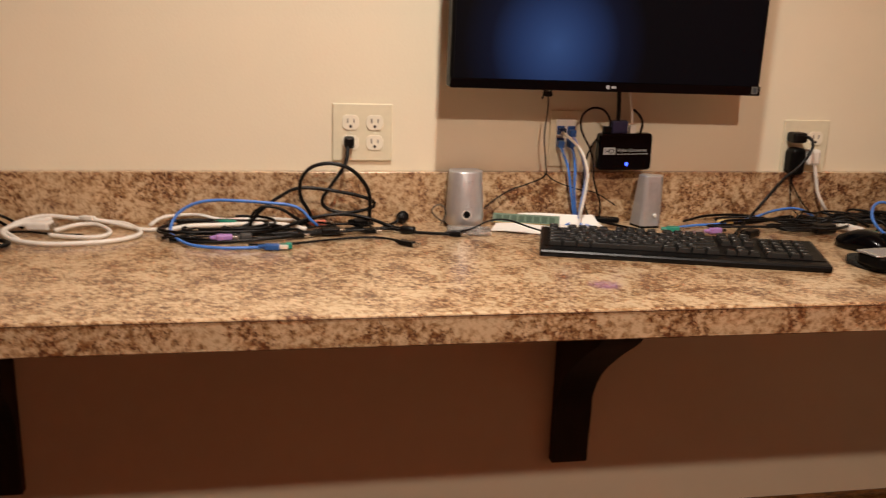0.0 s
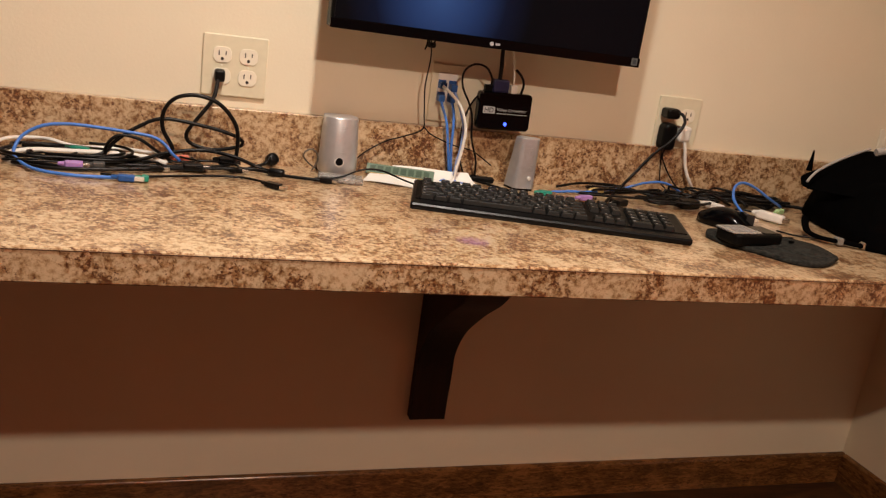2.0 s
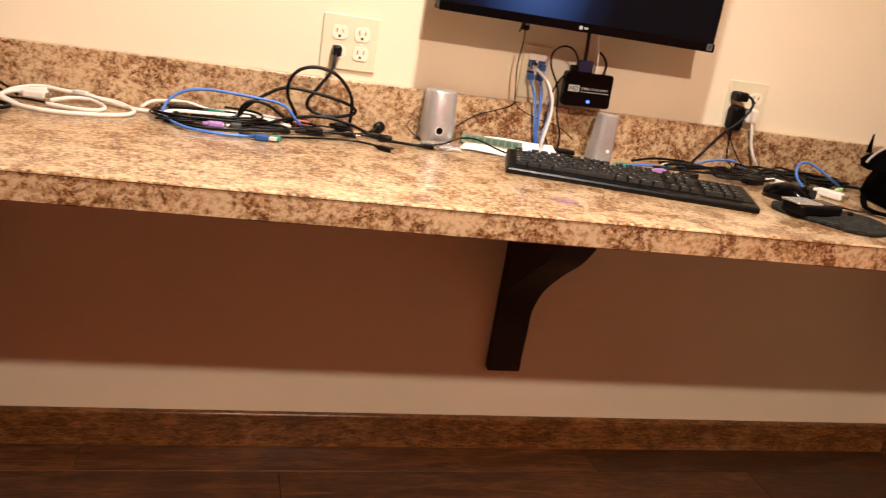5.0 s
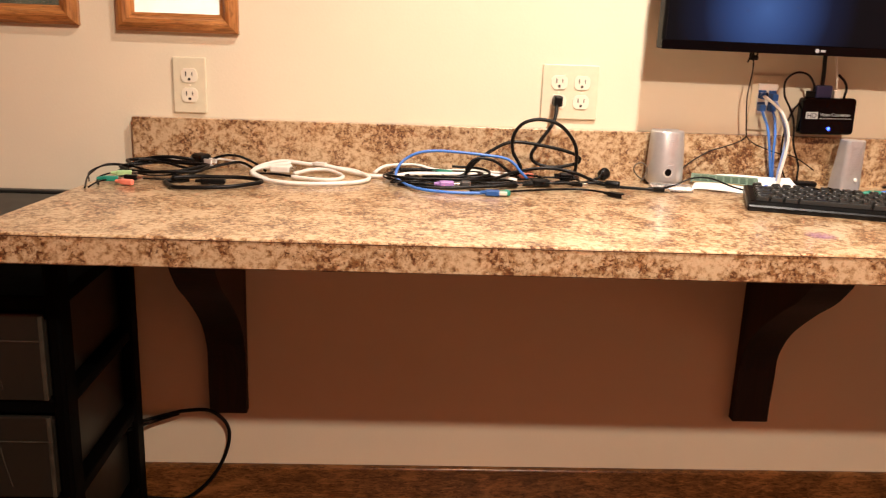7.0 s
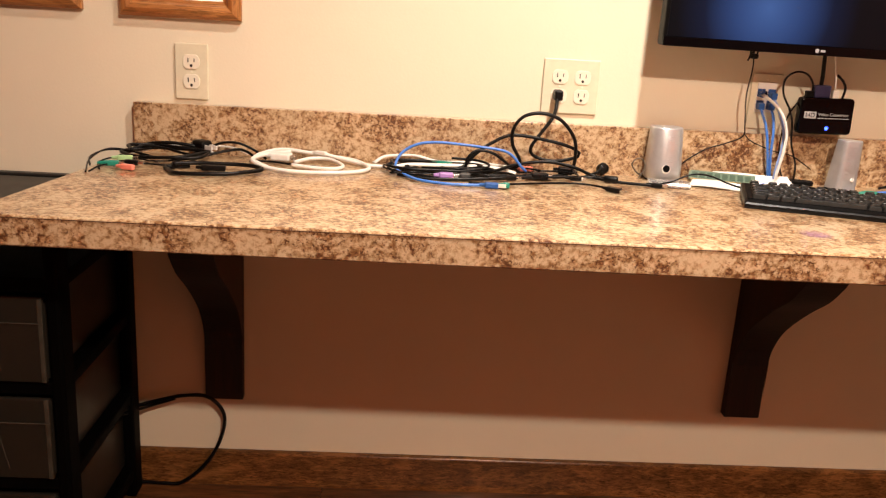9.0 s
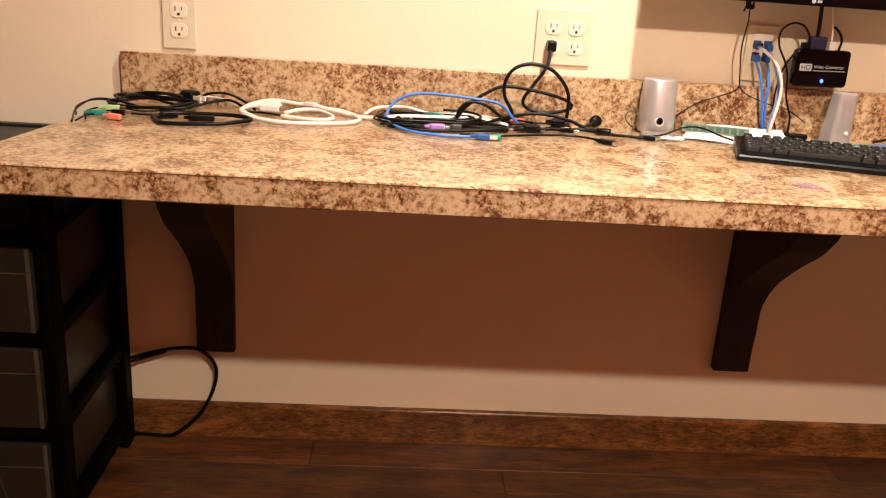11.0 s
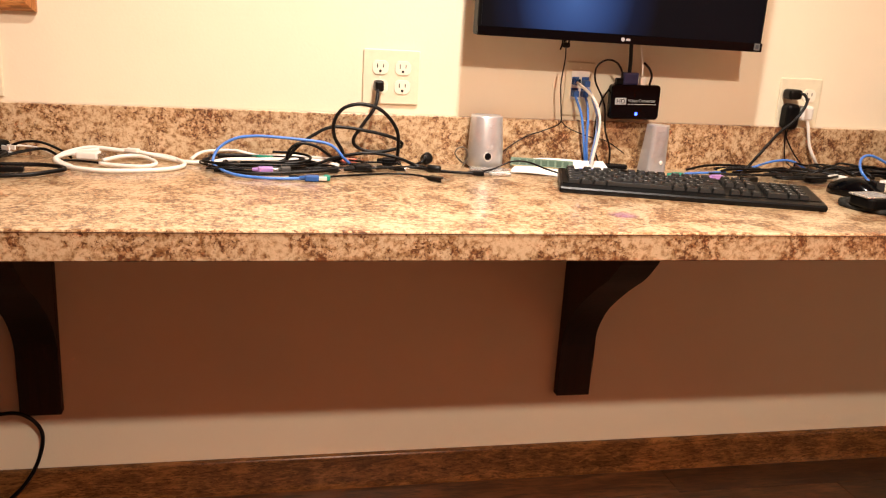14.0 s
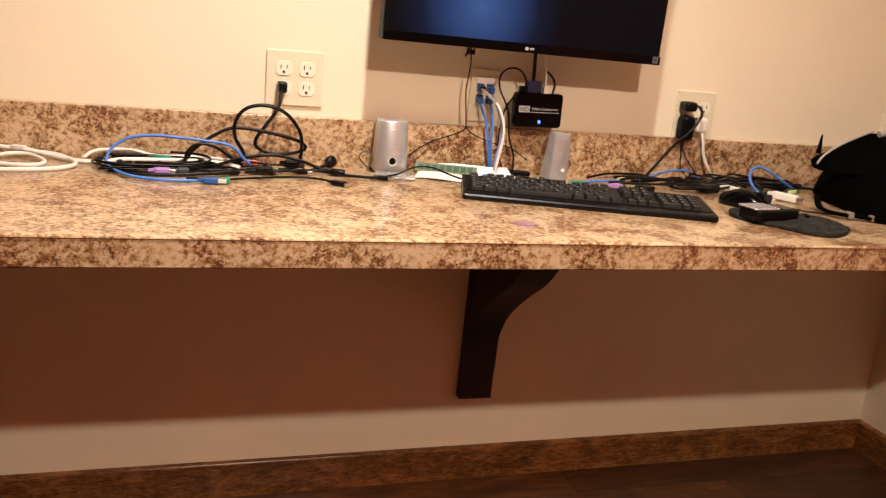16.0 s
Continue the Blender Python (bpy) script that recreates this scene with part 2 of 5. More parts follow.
def lathe(bm, rings, n=32, m=None):
    """Rings of (radius x, radius y, z), closed at both ends."""
    loops = []
    for rx, ry, z in rings:
        loops.append([bm.verts.new((rx * math.cos(2 * math.pi * i / n), ry * math.sin(2 * math.pi * i / n), z)) for i in range(n)])
    for a, b in zip(loops, loops[1:]):
        for i in range(n):
            bm.faces.new((a[i], a[(i + 1) % n], b[(i + 1) % n], b[i]))
    bm.faces.new(loops[0][::-1])
    bm.faces.new(loops[-1])
    if m is not None:
        bmesh.ops.transform(bm, matrix=m, verts=[v for l in loops for v in l])
    return bm


def rod(bm, a, b, r, n=12, r2=None):
    """A cylinder or cone from a to b."""
    a, b = Vector(a), Vector(b)
    q = (b - a).to_track_quat("Z", "Y").to_matrix().to_4x4()
    return lathe(bm, [(r, r, 0), (r if r2 is None else r2, r if r2 is None else r2, (b - a).length)], n, Matrix.Translation(a) @ q)


def glide(points, step=0.006):
    """Points along a smooth line through the given ones."""
    p = [Vector(q) for q in points]
    p = [p[0] * 2 - p[1]] + p + [p[-1] * 2 - p[-2]]
    out = []
    for i in range(1, len(p) - 2):
        a, b, c, d = p[i - 1:i + 3]
        n = max(2, min(24, int((c - b).length / step)))
        for k in range(n):
            t = k / n
            out.append(0.5 * (2 * b + (c - a) * t + (2 * a - 5 * b + 4 * c - d) * t * t + (3 * b - a - 3 * c + d) * t ** 3))
    out.append(p[-2])
    return out


def tube(bm, points, r, n=8, step=0.006, flat=1.0):
    line = glide(points, step)
    loops, side = [], None
    for i, q in enumerate(line):
        t = (line[min(i + 1, len(line) - 1)] - line[max(i - 1, 0)]).normalized()
        if side is None:
            side = t.cross(Vector((0.03, 0.05, 1))).normalized()
        side = (side - t * side.dot(t)).normalized()
        up = t.cross(side)
        loops.append([bm.verts.new(q + r * (math.cos(2 * math.pi * k / n) * side + flat * math.sin(2 * math.pi * k / n) * up)) for k in range(n)])
    for a, b in zip(loops, loops[1:]):
        for k in range(n):
            bm.faces.new((a[k], a[(k + 1) % n], b[(k + 1) % n], b[k]))
    bm.faces.new(loops[0][::-1])
    bm.faces.new(loops[-1])
    return bm


# ---- the room ----
FLOOR_Z, CEIL_Z = -0.008, 2.42
EAST, WEST, SOUTH = 2.60, -2.60, -5.20
TOP, FRONT, UNDER = 0.762, -0.598, 0.7155


def structure(name, bm, mat, label, category):
    return tagged(part(name, bm, mat), label, category, kind="structure")


structure("wall_north", block(WEST - 0.12, EAST + 0.12, 0, 0.12, FLOOR_Z - 0.1, CEIL_Z), WALL, "cream painted wall behind the long counter", "wall")
structure("wall_east", block(EAST, EAST + 0.12, -1.10, -0.0005, FLOOR_Z - 0.1, CEIL_Z), WALL, "cream painted side wall at the counter's end", "wall")
# Added brown stretch past the counter, unseen, to cut the east wall's bounce.
structure("wall_east_far", block(EAST, EAST + 0.12, SOUTH, -1.1005, FLOOR_Z - 0.1, CEIL_Z), BOUNCE_WALL, "unseen wall closing the room, browned to tint bounce light", "wall")
structure("wall_west", block(WEST - 0.12, WEST, SOUTH, -0.0005, FLOOR_Z - 0.1, CEIL_Z), BOUNCE_WALL, "unseen wall closing the room, browned to tint bounce light", "wall")
structure("wall_south", block(WEST - 0.12, EAST + 0.12, SOUTH - 0.12, SOUTH - 0.0005, FLOOR_Z - 0.1, CEIL_Z), BOUNCE_WALL, "unseen wall closing the room, browned to tint bounce light", "wall")
structure("ceiling", block(WEST - 0.12, EAST + 0.12, SOUTH - 0.12, 0.12, CEIL_Z + 0.0005, CEIL_Z + 0.1), CEIL, "unseen flat ceiling, coloured tan to warm bounce light", "ceiling")


def base_profile(length):
    """A low baseboard with a rounded top edge."""
    bm = bmesh.new()
    h, d = 0.084, 0.012
    out = [(0, 0), (-d - 0.004, 0), (-d - 0.002, 0.006), (-d, 0.014), (-d, h - 0.009)]
    out += [(-d + 0.009 - 0.009 * math.cos(math.radians(a)), h - 0.009 + 0.009 * math.sin(math.radians(a))) for a in range(9, 91, 9)] + [(0, h)]
    extrude_outline(bm, out, length, "X")
    return bm


bn = structure("baseboard", base_profile(EAST - WEST), BASEWOOD, "brown wood-grain baseboard below the cream wall", "baseboard")
bn.location = ((EAST + WEST) / 2, -0.0005, FLOOR_Z)
be = structure("baseboard", base_profile(-SOUTH - 0.014), BASEWOOD, "brown wood-grain baseboard along the side wall", "baseboard")
be.matrix_basis = pose(EAST - 0.0005, (SOUTH - 0.014) / 2, FLOOR_Z, 0, 0, -90)

# ---- the counter ----
counter = thing("countertop", (0, 0, TOP), "long brown stone-patterned laminate countertop on wooden brackets", "countertop")
LEFT_END = -0.035
bm = bmesh.new()
slab = [(-0.019, 0), (FRONT + 0.004, 0), (FRONT + 0.001, -0.0015), (FRONT, -0.005), (FRONT, UNDER - TOP + 0.002), (FRONT + 0.002, UNDER - TOP), (FRONT + 0.02, UNDER - TOP), (FRONT + 0.02, -0.026), (-0.001, -0.026), (-0.001, -0.002), (-0.019, -0.002)]
extrude_outline(bm, slab, EAST - LEFT_END - 0.002, "X")
o = part("slab", bm, LAMINATE, counter)
o.location = ((EAST + LEFT_END) / 2, 0, 0)
for v in o.data.vertices:
    if v.co.x < 0:
        v.co.x += 0.059 + 0.127 * v.co.y
        if v.co.y < -0.55:
            v.co.y += 0.014
bm = block(0.022, EAST - 0.002, -0.020, -0.0008, -0.002, 0.104, 0.0015)
for v in bm.verts:
    if v.co.x < 0.1 and v.co.z > 0.05:
        v.co.z -= 0.004
part("backsplash", bm, LAMINATE, counter)
bm = block(-0.052, EAST - 0.003, FRONT - 0.0008, FRONT + 0.002, -0.0044, -0.0034)
for v in bm.verts:
    if v.co.x < 0:
        v.co.y += 0.014
part("edge_seam", bm, plain("dark_seam", (0.09, 0.045, 0.025), 0.35), counter, "thin dark seam along the front edge")


def bracket(place):
    b = thing("counter_bracket", place, "dark-stained wooden corbel bracket carrying the counter", "bracket", "counter brackets")
    w = 0.082
    zt, zb = UNDER - 0.0006, 0.212
    knots = [(-0.024, 0.340), (-0.037, 0.387), (-0.081, 0.448), (-0.167, 0.519), (-0.243, 0.572), (-0.289, 0.617)]
    curve = [(q.x, q.y) for q in glide([(y, z, 0) for y, z in knots], 0.012)]
    prof = [(-0.0242, 0.335)] + curve + [(-0.306, 0.644), (-0.309, zt), (-0.0242, zt)]
    bm = bmesh.new()
    extrude_outline(bm, [(y, z - zb) for y, z in prof], w, "X", 0.0015, 1)
    part("curved_brace", bm, BRACKETWOOD, b)
    part("upright", block(-w / 2, w / 2, -0.024, 0, 0, zt - zb, 0.0015, 1), BRACKETWOOD, b)
    return b


bracket((0.199, -0.0008, 0.212))
bracket((1.3785, -0.0008, 0.212))

# ---- monitor ----
def screen_material():
    m, nt, b = material("dim_lit_screen")
    c = nt.nodes.new("ShaderNodeTexCoord")
    mp = nt.nodes.new("ShaderNodeMapping")
    mp.inputs["Location"].default_value = (0.62, 0, 0.52)
    mp.inputs["Scale"].default_value = (5.6, 0, 5.2)
    link(nt, c.outputs["Object"], mp.inputs[0])
    g = nt.nodes.new("ShaderNodeTexGradient")
    g.gradient_type = "SPHERICAL"
    link(nt, mp.outputs[0], g.inputs[0])
    col = ramp(nt, g.outputs["Fac"], [(0.0, (0.0004, 0.0006, 0.0014)), (0.30, (0.003, 0.006, 0.020)), (0.62, (0.018, 0.040, 0.125)), (1.0, (0.040, 0.085, 0.235))])
    link(nt, col, b.inputs["Emission Color"])
    b.inputs["Emission Strength"].default_value = 1.45
    b.inputs["Base Color"].default_value = (0.003, 0.003, 0.004, 1)
    b.inputs["Roughness"].default_value = 0.35
    b.inputs["Specular IOR Level"].default_value = 0.06
    return m


mon = thing("monitor", (1.371, -0.094, 1.2155), "black flat-panel monitor on the wall, screen faintly lit blue", "monitor")
mon.matrix_basis = pose(1.371, -0.094, 1.2155, 0, 0.4, 0)
W, H = 0.3085, 0.181
part("housing", block(-W, W, -0.022, 0.016, -H, H, 0.004), BLACK, mon)
part("back_bulge", block(-0.20, 0.20, 0.015, 0.040, -0.13, 0.13, 0.010), BLACK, mon)
part("wall_mount", block(-0.06, 0.06, 0.039, 0.0935, -0.05, 0.09, 0.002), BLACK, mon, "black metal wall mount")
part("screen", block(-W + 0.007, W - 0.007, -0.0235, -0.021, -H + 0.018, H - 0.007), screen_material(), mon)
part("bottom_bezel", block(-W, W, -0.0260, -0.0212, -H - 0.0005, -H + 0.0175, 0.0012), BLACK_GLOSS, mon, "glossy black lower bezel")
bm = bmesh.new()
extrude_outline(bm, oval(0.0040, 0.0040, 20, -0.005, -H + 0.008), 0.0006, "Y")
box(bm, 0.0018, 0.0110, -0.0003, 0.0003, -H + 0.0058, -H + 0.0102)
part("emblem", bm, plain("grey_emblem", (0.34, 0.34, 0.36), 0.4), mon, "small silver emblem").location = (0, -0.0264, 0)
st = part("sticker", block(W - 0.019, W - 0.006, -0.0268, -0.0258, -H + 0.003, -H + 0.017), plain("grey_sticker", (0.10, 0.11, 0.11), 0.5), mon, "small grey sticker")
part("sticker_mark", block(W - 0.016, W - 0.009, -0.0272, -0.0266, -H + 0.0055, -H + 0.0145), plain("dark_print", (0.03, 0.04, 0.05), 0.5), st)


# ---- wall plates ----
def receptacle(parent, x, z, tall=0.0285):
    """One socket face: an oval cut flat at top and bottom, two slots and a ground hole."""
    out = [(max(-0.0165, min(0.0165, u)), max(-tall / 2, min(tall / 2, v))) for u, v in oval(0.0175, 0.0172, 32)]
    bm = bmesh.new()
    extrude_outline(bm, out, 0.0022, "Y", 0.0004, 1)
    f = part("socket", bm, IVORY_LIGHT, parent, "pale ivory socket face")
    f.location = (x, -0.0068, z)
    part("slot", block(-0.0072, -0.0052, -0.0016, 0.0, -0.0015, 0.0075), SLOT, f)
    part("slot", block(0.0052, 0.0070, -0.0016, 0.0, -0.0005, 0.0070), SLOT, f)
    bm = bmesh.new()
    extrude_outline(bm, oval(0.0028, 0.0030, 14, 0, -0.0075), 0.003, "Y")
    part("ground_hole", bm, SLOT, f)
    return f


def plate(name, x, z, w, h, label, category="outlet", mat=None):
    p = thing(name, (x, -0.0004, z), label, category)
    bm = bmesh.new()
    extrude_outline(bm, rounded(w, h, 0.003, 3), 0.0056, "Y", 0.0018, 2)
    part("cover_plate", bm, mat or IVORY, p).location = (0, -0.0030, 0)
    return p


def screw(parent, x, z):
    bm = bmesh.new()
    extrude_outline(bm, oval(0.0022, 0.0022, 14), 0.0014, "Y", 0.0003, 1)
    part("screw", bm, IVORY_LIGHT, parent).location = (x, -0.0062, z)


p = plate("duplex_outlet", 0.1375, 0.9275, 0.066, 0.111, "ivory duplex outlet plate on the cream wall")
receptacle(p, 0, 0.0195), receptacle(p, 0, -0.0195), screw(p, 0, 0)
p = plate("quad_outlet", 0.9130, 0.9390, 0.117, 0.111, "ivory four-socket outlet plate with one black cord plugged in")
for sx in (-0.0235, 0.0235):
    for sz in (0.0195, -0.0195):
        receptacle(p, sx, sz)
    screw(p, sx, 0)
p = plate("quad_outlet", 1.8640, 0.9175, 0.106, 0.116, "ivory outlet plate crowded with black and white plugs")
for sx in (-0.0225, 0.0225):
    for sz in (0.0195, -0.0195):
        receptacle(p, sx, sz)
p = plate("duplex_outlet", 2.453, 0.905, 0.058, 0.100, "white duplex outlet plate partly behind the black bag", mat=IVORY_LIGHT)
receptacle(p, 0, 0.018), receptacle(p, 0, -0.018), screw(p, 0, 0)
jack = plate("network_plate", 1.325, 0.931, 0.066, 0.114, "ivory network jack plate with four blue plugs", "wall plate")
screw(jack, 0, 0.045)
part("insert", block(-0.020, 0.020, -0.0085, -0.0050, -0.022, 0.040, 0.001), WHITE_PL, jack, "white jack insert")
for jx in (-0.011, 0.011):
    for jz in (0.018, -0.006):
        part("port", block(jx - 0.008, jx + 0.008, -0.0095, -0.0080, jz - 0.008, jz + 0.008), DEEP_BLUE, jack, "blue jack")


# ---- picture frames ----
def picture(x0, x1, z0, h, label, art):
    w = x1 - x0
    f = thing("picture_frame", ((x0 + x1) / 2, -0.0006, z0), label, "picture frame", "framed pictures")
    ring = [(0, 0.000), (0.012, 0.000), (0.018, 0.006), (0.022, 0.016), (0.019, 0.024), (0.012, 0.029), (0.008, 0.036)]

    def rail(name, length, mat, m):
        """A moulding with mitred ends, its outer edge on the local x axis."""
        bm = bmesh.new()
        a = [bm.verts.new((-length / 2 + v, -d, v)) for d, v in ring] + [bm.verts.new((-length / 2 + 0.036, 0, 0.036))]
        b = [bm.verts.new((length / 2 - v, -d, v)) for d, v in ring] + [bm.verts.new((length / 2 - 0.036, 0, 0.036))]
        n = len(a)
        for i in range(n):
            bm.faces.new((a[i], a[(i + 1) % n], b[(i + 1) % n], b[i]))
        bm.faces.new(a[::-1]), bm.faces.new(b)
        bmesh.ops.recalc_face_normals(bm, faces=bm.faces[:])
        part(name, bm, mat, f).matrix_basis = m
    rail("bottom_rail", w, OAK, pose(0, 0, 0))
    rail("top_rail", w, OAK, pose(0, 0, h, 0, 180, 0))
    rail("side_rail", h, OAK, pose(-w / 2, 0, h / 2, 0, 90, 0))
    rail("side_rail", h, OAK, pose(w / 2, 0, h / 2, 0, -90, 0))
    part("picture_sheet", block(-w / 2 + 0.03, w / 2 - 0.03, -0.005, -0.001, 0.03, h - 0.03), art, f)
    g = part("glazing", block(-w / 2 + 0.033, w / 2 - 0.033, -0.0075, -0.0062, 0.033, h - 0.033), glass_like("picture_glass", (0.95, 0.97, 0.96), 0.03), f)
    g.visible_shadow = False


picture(0.000, 0.239, 1.031, 0.32, "honey oak picture frame round a white certificate", plain("white_certificate", (0.78, 0.77, 0.74), 0.6, vary=0.03, scale=12))
picture(-0.345, -0.073, 1.038, 0.30, "honey oak picture frame round a dark green print", plain("dark_print_sheet", (0.07, 0.08, 0.06), 0.6, vary=0.6, scale=16))


# ---- cables ----
def cable(name, points, r, mat, label, group="", flat=1.0):
    c = thing(name, (0, 0, 0), label, "cable", group)
    part("cord", tube(bmesh.new(), points, r, 8, 0.006, flat), mat, c, smooth=True)
    return c


def strand(c, points, r, mat, label=""):
    return part("cord", tube(bmesh.new(), points, r, 8, 0.006), mat, c, label, smooth=True)


def plug_part(c, name, place, length, w, h, mat, yaw, label="", tip=None, tip_len=0.010, pitch=0.0):
    """A plug body with a stepped boot behind and a tip in front, lying along its own x axis."""
    bm = block(-length / 2, length / 2, -w / 2, w / 2, -h / 2, h / 2, min(w, h) * 0.22)
    rod(bm, (-length / 2 - 0.010, 0, 0), (-length / 2, 0, 0), min(w, h) * 0.28, 10, min(w, h) * 0.40)
    o = part(name, bm, mat, c, label)
    o.matrix_basis = pose(*place, 0, pitch, yaw)
    if tip:
        part("contact", block(length / 2 - 0.001, length / 2 + tip_len, -w * 0.36, w * 0.36, -h * 0.28, h * 0.28, 0.0006), tip, o, "bare connector end")
    return o


def ellipse_path(cx, cy, z, rx, ry, turns, seed, lift=0.004, yaw=0.0):
    rng = random.Random(seed)
    out, n = [], int(turns * 12)
    for i in range(n + 1):
        a = 2 * math.pi * i / 12 + seed
        k = 1 + rng.uniform(-0.16, 0.14)
        u, v = rx * k * math.cos(a), ry * k * math.sin(a)
        out.append((cx + u * math.cos(yaw) - v * math.sin(yaw), cy + u * math.sin(yaw) + v * math.cos(yaw), z + lift * (0.5 + 0.5 * math.sin(a * 0.73 + seed)) + i * 0.0004))
    return out


CLEAR = glass_like("clear_plastic", (0.97, 0.97, 0.97), 0.06, 1.0, 1.18)
NICKEL = plain("bright_nickel", (0.92, 0.90, 0.86), 0.35, 0.1, 0.03)
PALE_CLEAR = plain("milky_connector", (0.62, 0.58, 0.50), 0.25)

# cord from the quad outlet with its tall loop
c = cable("power_cable", [(0.883, -0.0260, 0.920), (0.882, -0.037, 0.909), (0.875, -0.051, 0.881), (0.849, -0.060, 0.844), (0.832, -0.065, 0.817), (0.842, -0.066, 0.800), (0.881, -0.069, 0.793), (0.929, -0.072, 0.805), (0.921, -0.074, 0.820), (0.870, -0.076, 0.834), (0.794, -0.078, 0.843), (0.753, -0.081, 0.827), (0.717, -0.088, 0.801), (0.693, -0.095, 0.7760), (0.643, -0.124, 0.7675)], 0.0036, RUBBER, "black power cord plugged into the wall, looping over the counter", "tangled cables")
bm = block(-0.009, 0.009, -0.014, 0.014, -0.011, 0.011, 0.004)
part("plug", bm, RUBBER, c).location = (0.886, -0.0215, 0.922)
strand(c, [(0.703, -0.100, 0.7675), (0.762, -0.089, 0.7680), (0.809, -0.085, 0.786), (0.792, -0.083, 0.825), (0.792, -0.083, 0.857), (0.811, -0.083, 0.882), (0.847, -0.083, 0.890), (0.886, -0.083, 0.878), (0.916, -0.083, 0.843), (0.921, -0.085, 0.806), (0.915, -0.082, 0.7760), (0.880, -0.101, 0.7675), (0.760, -0.131, 0.7680), (0.662, -0.142, 0.7700)], 0.0037, RUBBER)

# blue network cable
c = cable("network_cable", [(0.730, -0.229, 0.7675), (0.698, -0.228, 0.7665), (0.654, -0.229, 0.7670), (0.606, -0.211, 0.7680), (0.575, -0.167, 0.7700), (0.559, -0.117, 0.7740), (0.569, -0.097, 0.797), (0.599, -0.092, 0.816), (0.636, -0.090, 0.822), (0.678, -0.090, 0.821), (0.731, -0.090, 0.817), (0.774, -0.090, 0.812), (0.795, -0.090, 0.801), (0.808, -0.092, 0.786), (0.823, -0.088, 0.7720)], 0.0029, BLUE_CABLE, "blue network cable looped over the black tangle", "tangled cables")
plug_part(c, "plug", (0.740, -0.231, 0.7685), 0.026, 0.013, 0.011, DEEP_BLUE, -6, "deep blue plug boot", tip=PALE_CLEAR, tip_len=0.014)

# black coil in the middle of the tangle
c = cable("cable_coil", ellipse_path(0.643, -0.110, 0.766, 0.100, 0.062, 2.3, 1, 0.008), 0.0028, RUBBER, "coiled black computer cable lying on the counter", "tangled cables")
strand(c, ellipse_path(0.658, -0.114, 0.770, 0.080, 0.042, 1.6, 4, 0.012), 0.0026, RUBBER)
strand(c, ellipse_path(0.607, -0.111, 0.766, 0.074, 0.066, 1.2, 7, 0.004), 0.0018, RUBBER)
strand(c, [(0.699, -0.095, 0.7720), (0.702, -0.096, 0.794), (0.721, -0.092, 0.810), (0.753, -0.090, 0.806), (0.781, -0.088, 0.788), (0.811, -0.084, 0.7680)], 0.0030, RUBBER)
plug_part(c, "plug", (0.657, -0.175, 0.7720), 0.028, 0.014, 0.012, PURPLE, 4, "lilac plug", METAL)
plug_part(c, "plug", (0.694, -0.168, 0.7720), 0.020, 0.014, 0.012, plain("grey_boot", (0.05, 0.05, 0.05), 0.5), 4, "grey plug boot")
plug_part(c, "plug", (0.657, -0.073, 0.7760), 0.032, 0.013, 0.012, TEAL, -22, "teal plug", METAL)
plug_part(c, "plug", (0.826, -0.069, 0.7730), 0.026, 0.012, 0.011, PINK, 18, "salmon pink plug", METAL)
plug_part(c, "plug", (0.768, -0.225, 0.7685), 0.012, 0.011, 0.011, TEAL, 0, "teal plug")
plug_part(c, "plug", (0.905, -0.077, 0.7760), 0.030, 0.018, 0.015, RUBBER, -8, tip=METAL)
plug_part(c, "plug", (0.844, -0.130, 0.7720), 0.034, 0.018, 0.013, RUBBER, 8, tip=METAL)

# long leads that run on to the small speaker
c = cable("usb_cable", [(0.564, -0.168, 0.7680), (0.621, -0.185, 0.7665), (0.717, -0.175, 0.7680), (0.835, -0.135, 0.7690), (0.939, -0.102, 0.7690), (0.981, -0.118, 0.7680), (1.000, -0.124, 0.7665), (1.038, -0.136, 0.7665), (1.068, -0.144, 0.7670)], 0.0030, RUBBER, "long black cable with a ferrite bead lying on the counter", "tangled cables")
bm = bmesh.new()
lathe(bm, [(0.006, 0.006, -0.014), (0.0075, 0.0075, -0.011), (0.0075, 0.0075, 0.011), (0.006, 0.006, 0.014)], 16)
part("ferrite_bead", bm, RUBBER, c, smooth=True).matrix_basis = pose(0.990, -0.121, 0.7705, 0, 90, -22)
plug_part(c, "plug", (1.077, -0.145, 0.7680), 0.022, 0.013, 0.009, RUBBER, -18, tip=METAL)
strand(c, [(0.604, -0.134, 0.7700), (0.731, -0.127, 0.7720), (0.800, -0.092, 0.785), (0.860, -0.078, 0.792), (0.914, -0.088, 0.787), (0.962, -0.090, 0.7700), (0.989, -0.109, 0.7680)], 0.0034, RUBBER)
c = cable("usb_cable", [(0.699, -0.203, 0.7660), (0.757, -0.205, 0.7660), (0.827, -0.182, 0.7665), (0.892, -0.163, 0.7665), (0.933, -0.166, 0.7665), (0.962, -0.190, 0.7670)], 0.0022, RUBBER, "thin black cable ending in a bare metal plug", "tangled cables")
plug_part(c, "plug", (0.975, -0.213, 0.7680), 0.030, 0.015, 0.009, RUBBER, -42, tip=METAL, tip_len=0.012)
c = cable("audio_lead", [(0.929, -0.119, 0.7670), (0.950, -0.081, 0.7680), (0.976, -0.057, 0.7720), (0.984, -0.055, 0.785)], 0.0032, RUBBER, "short black lead with a round plug head", "tangled cables")
bm = bmesh.new()
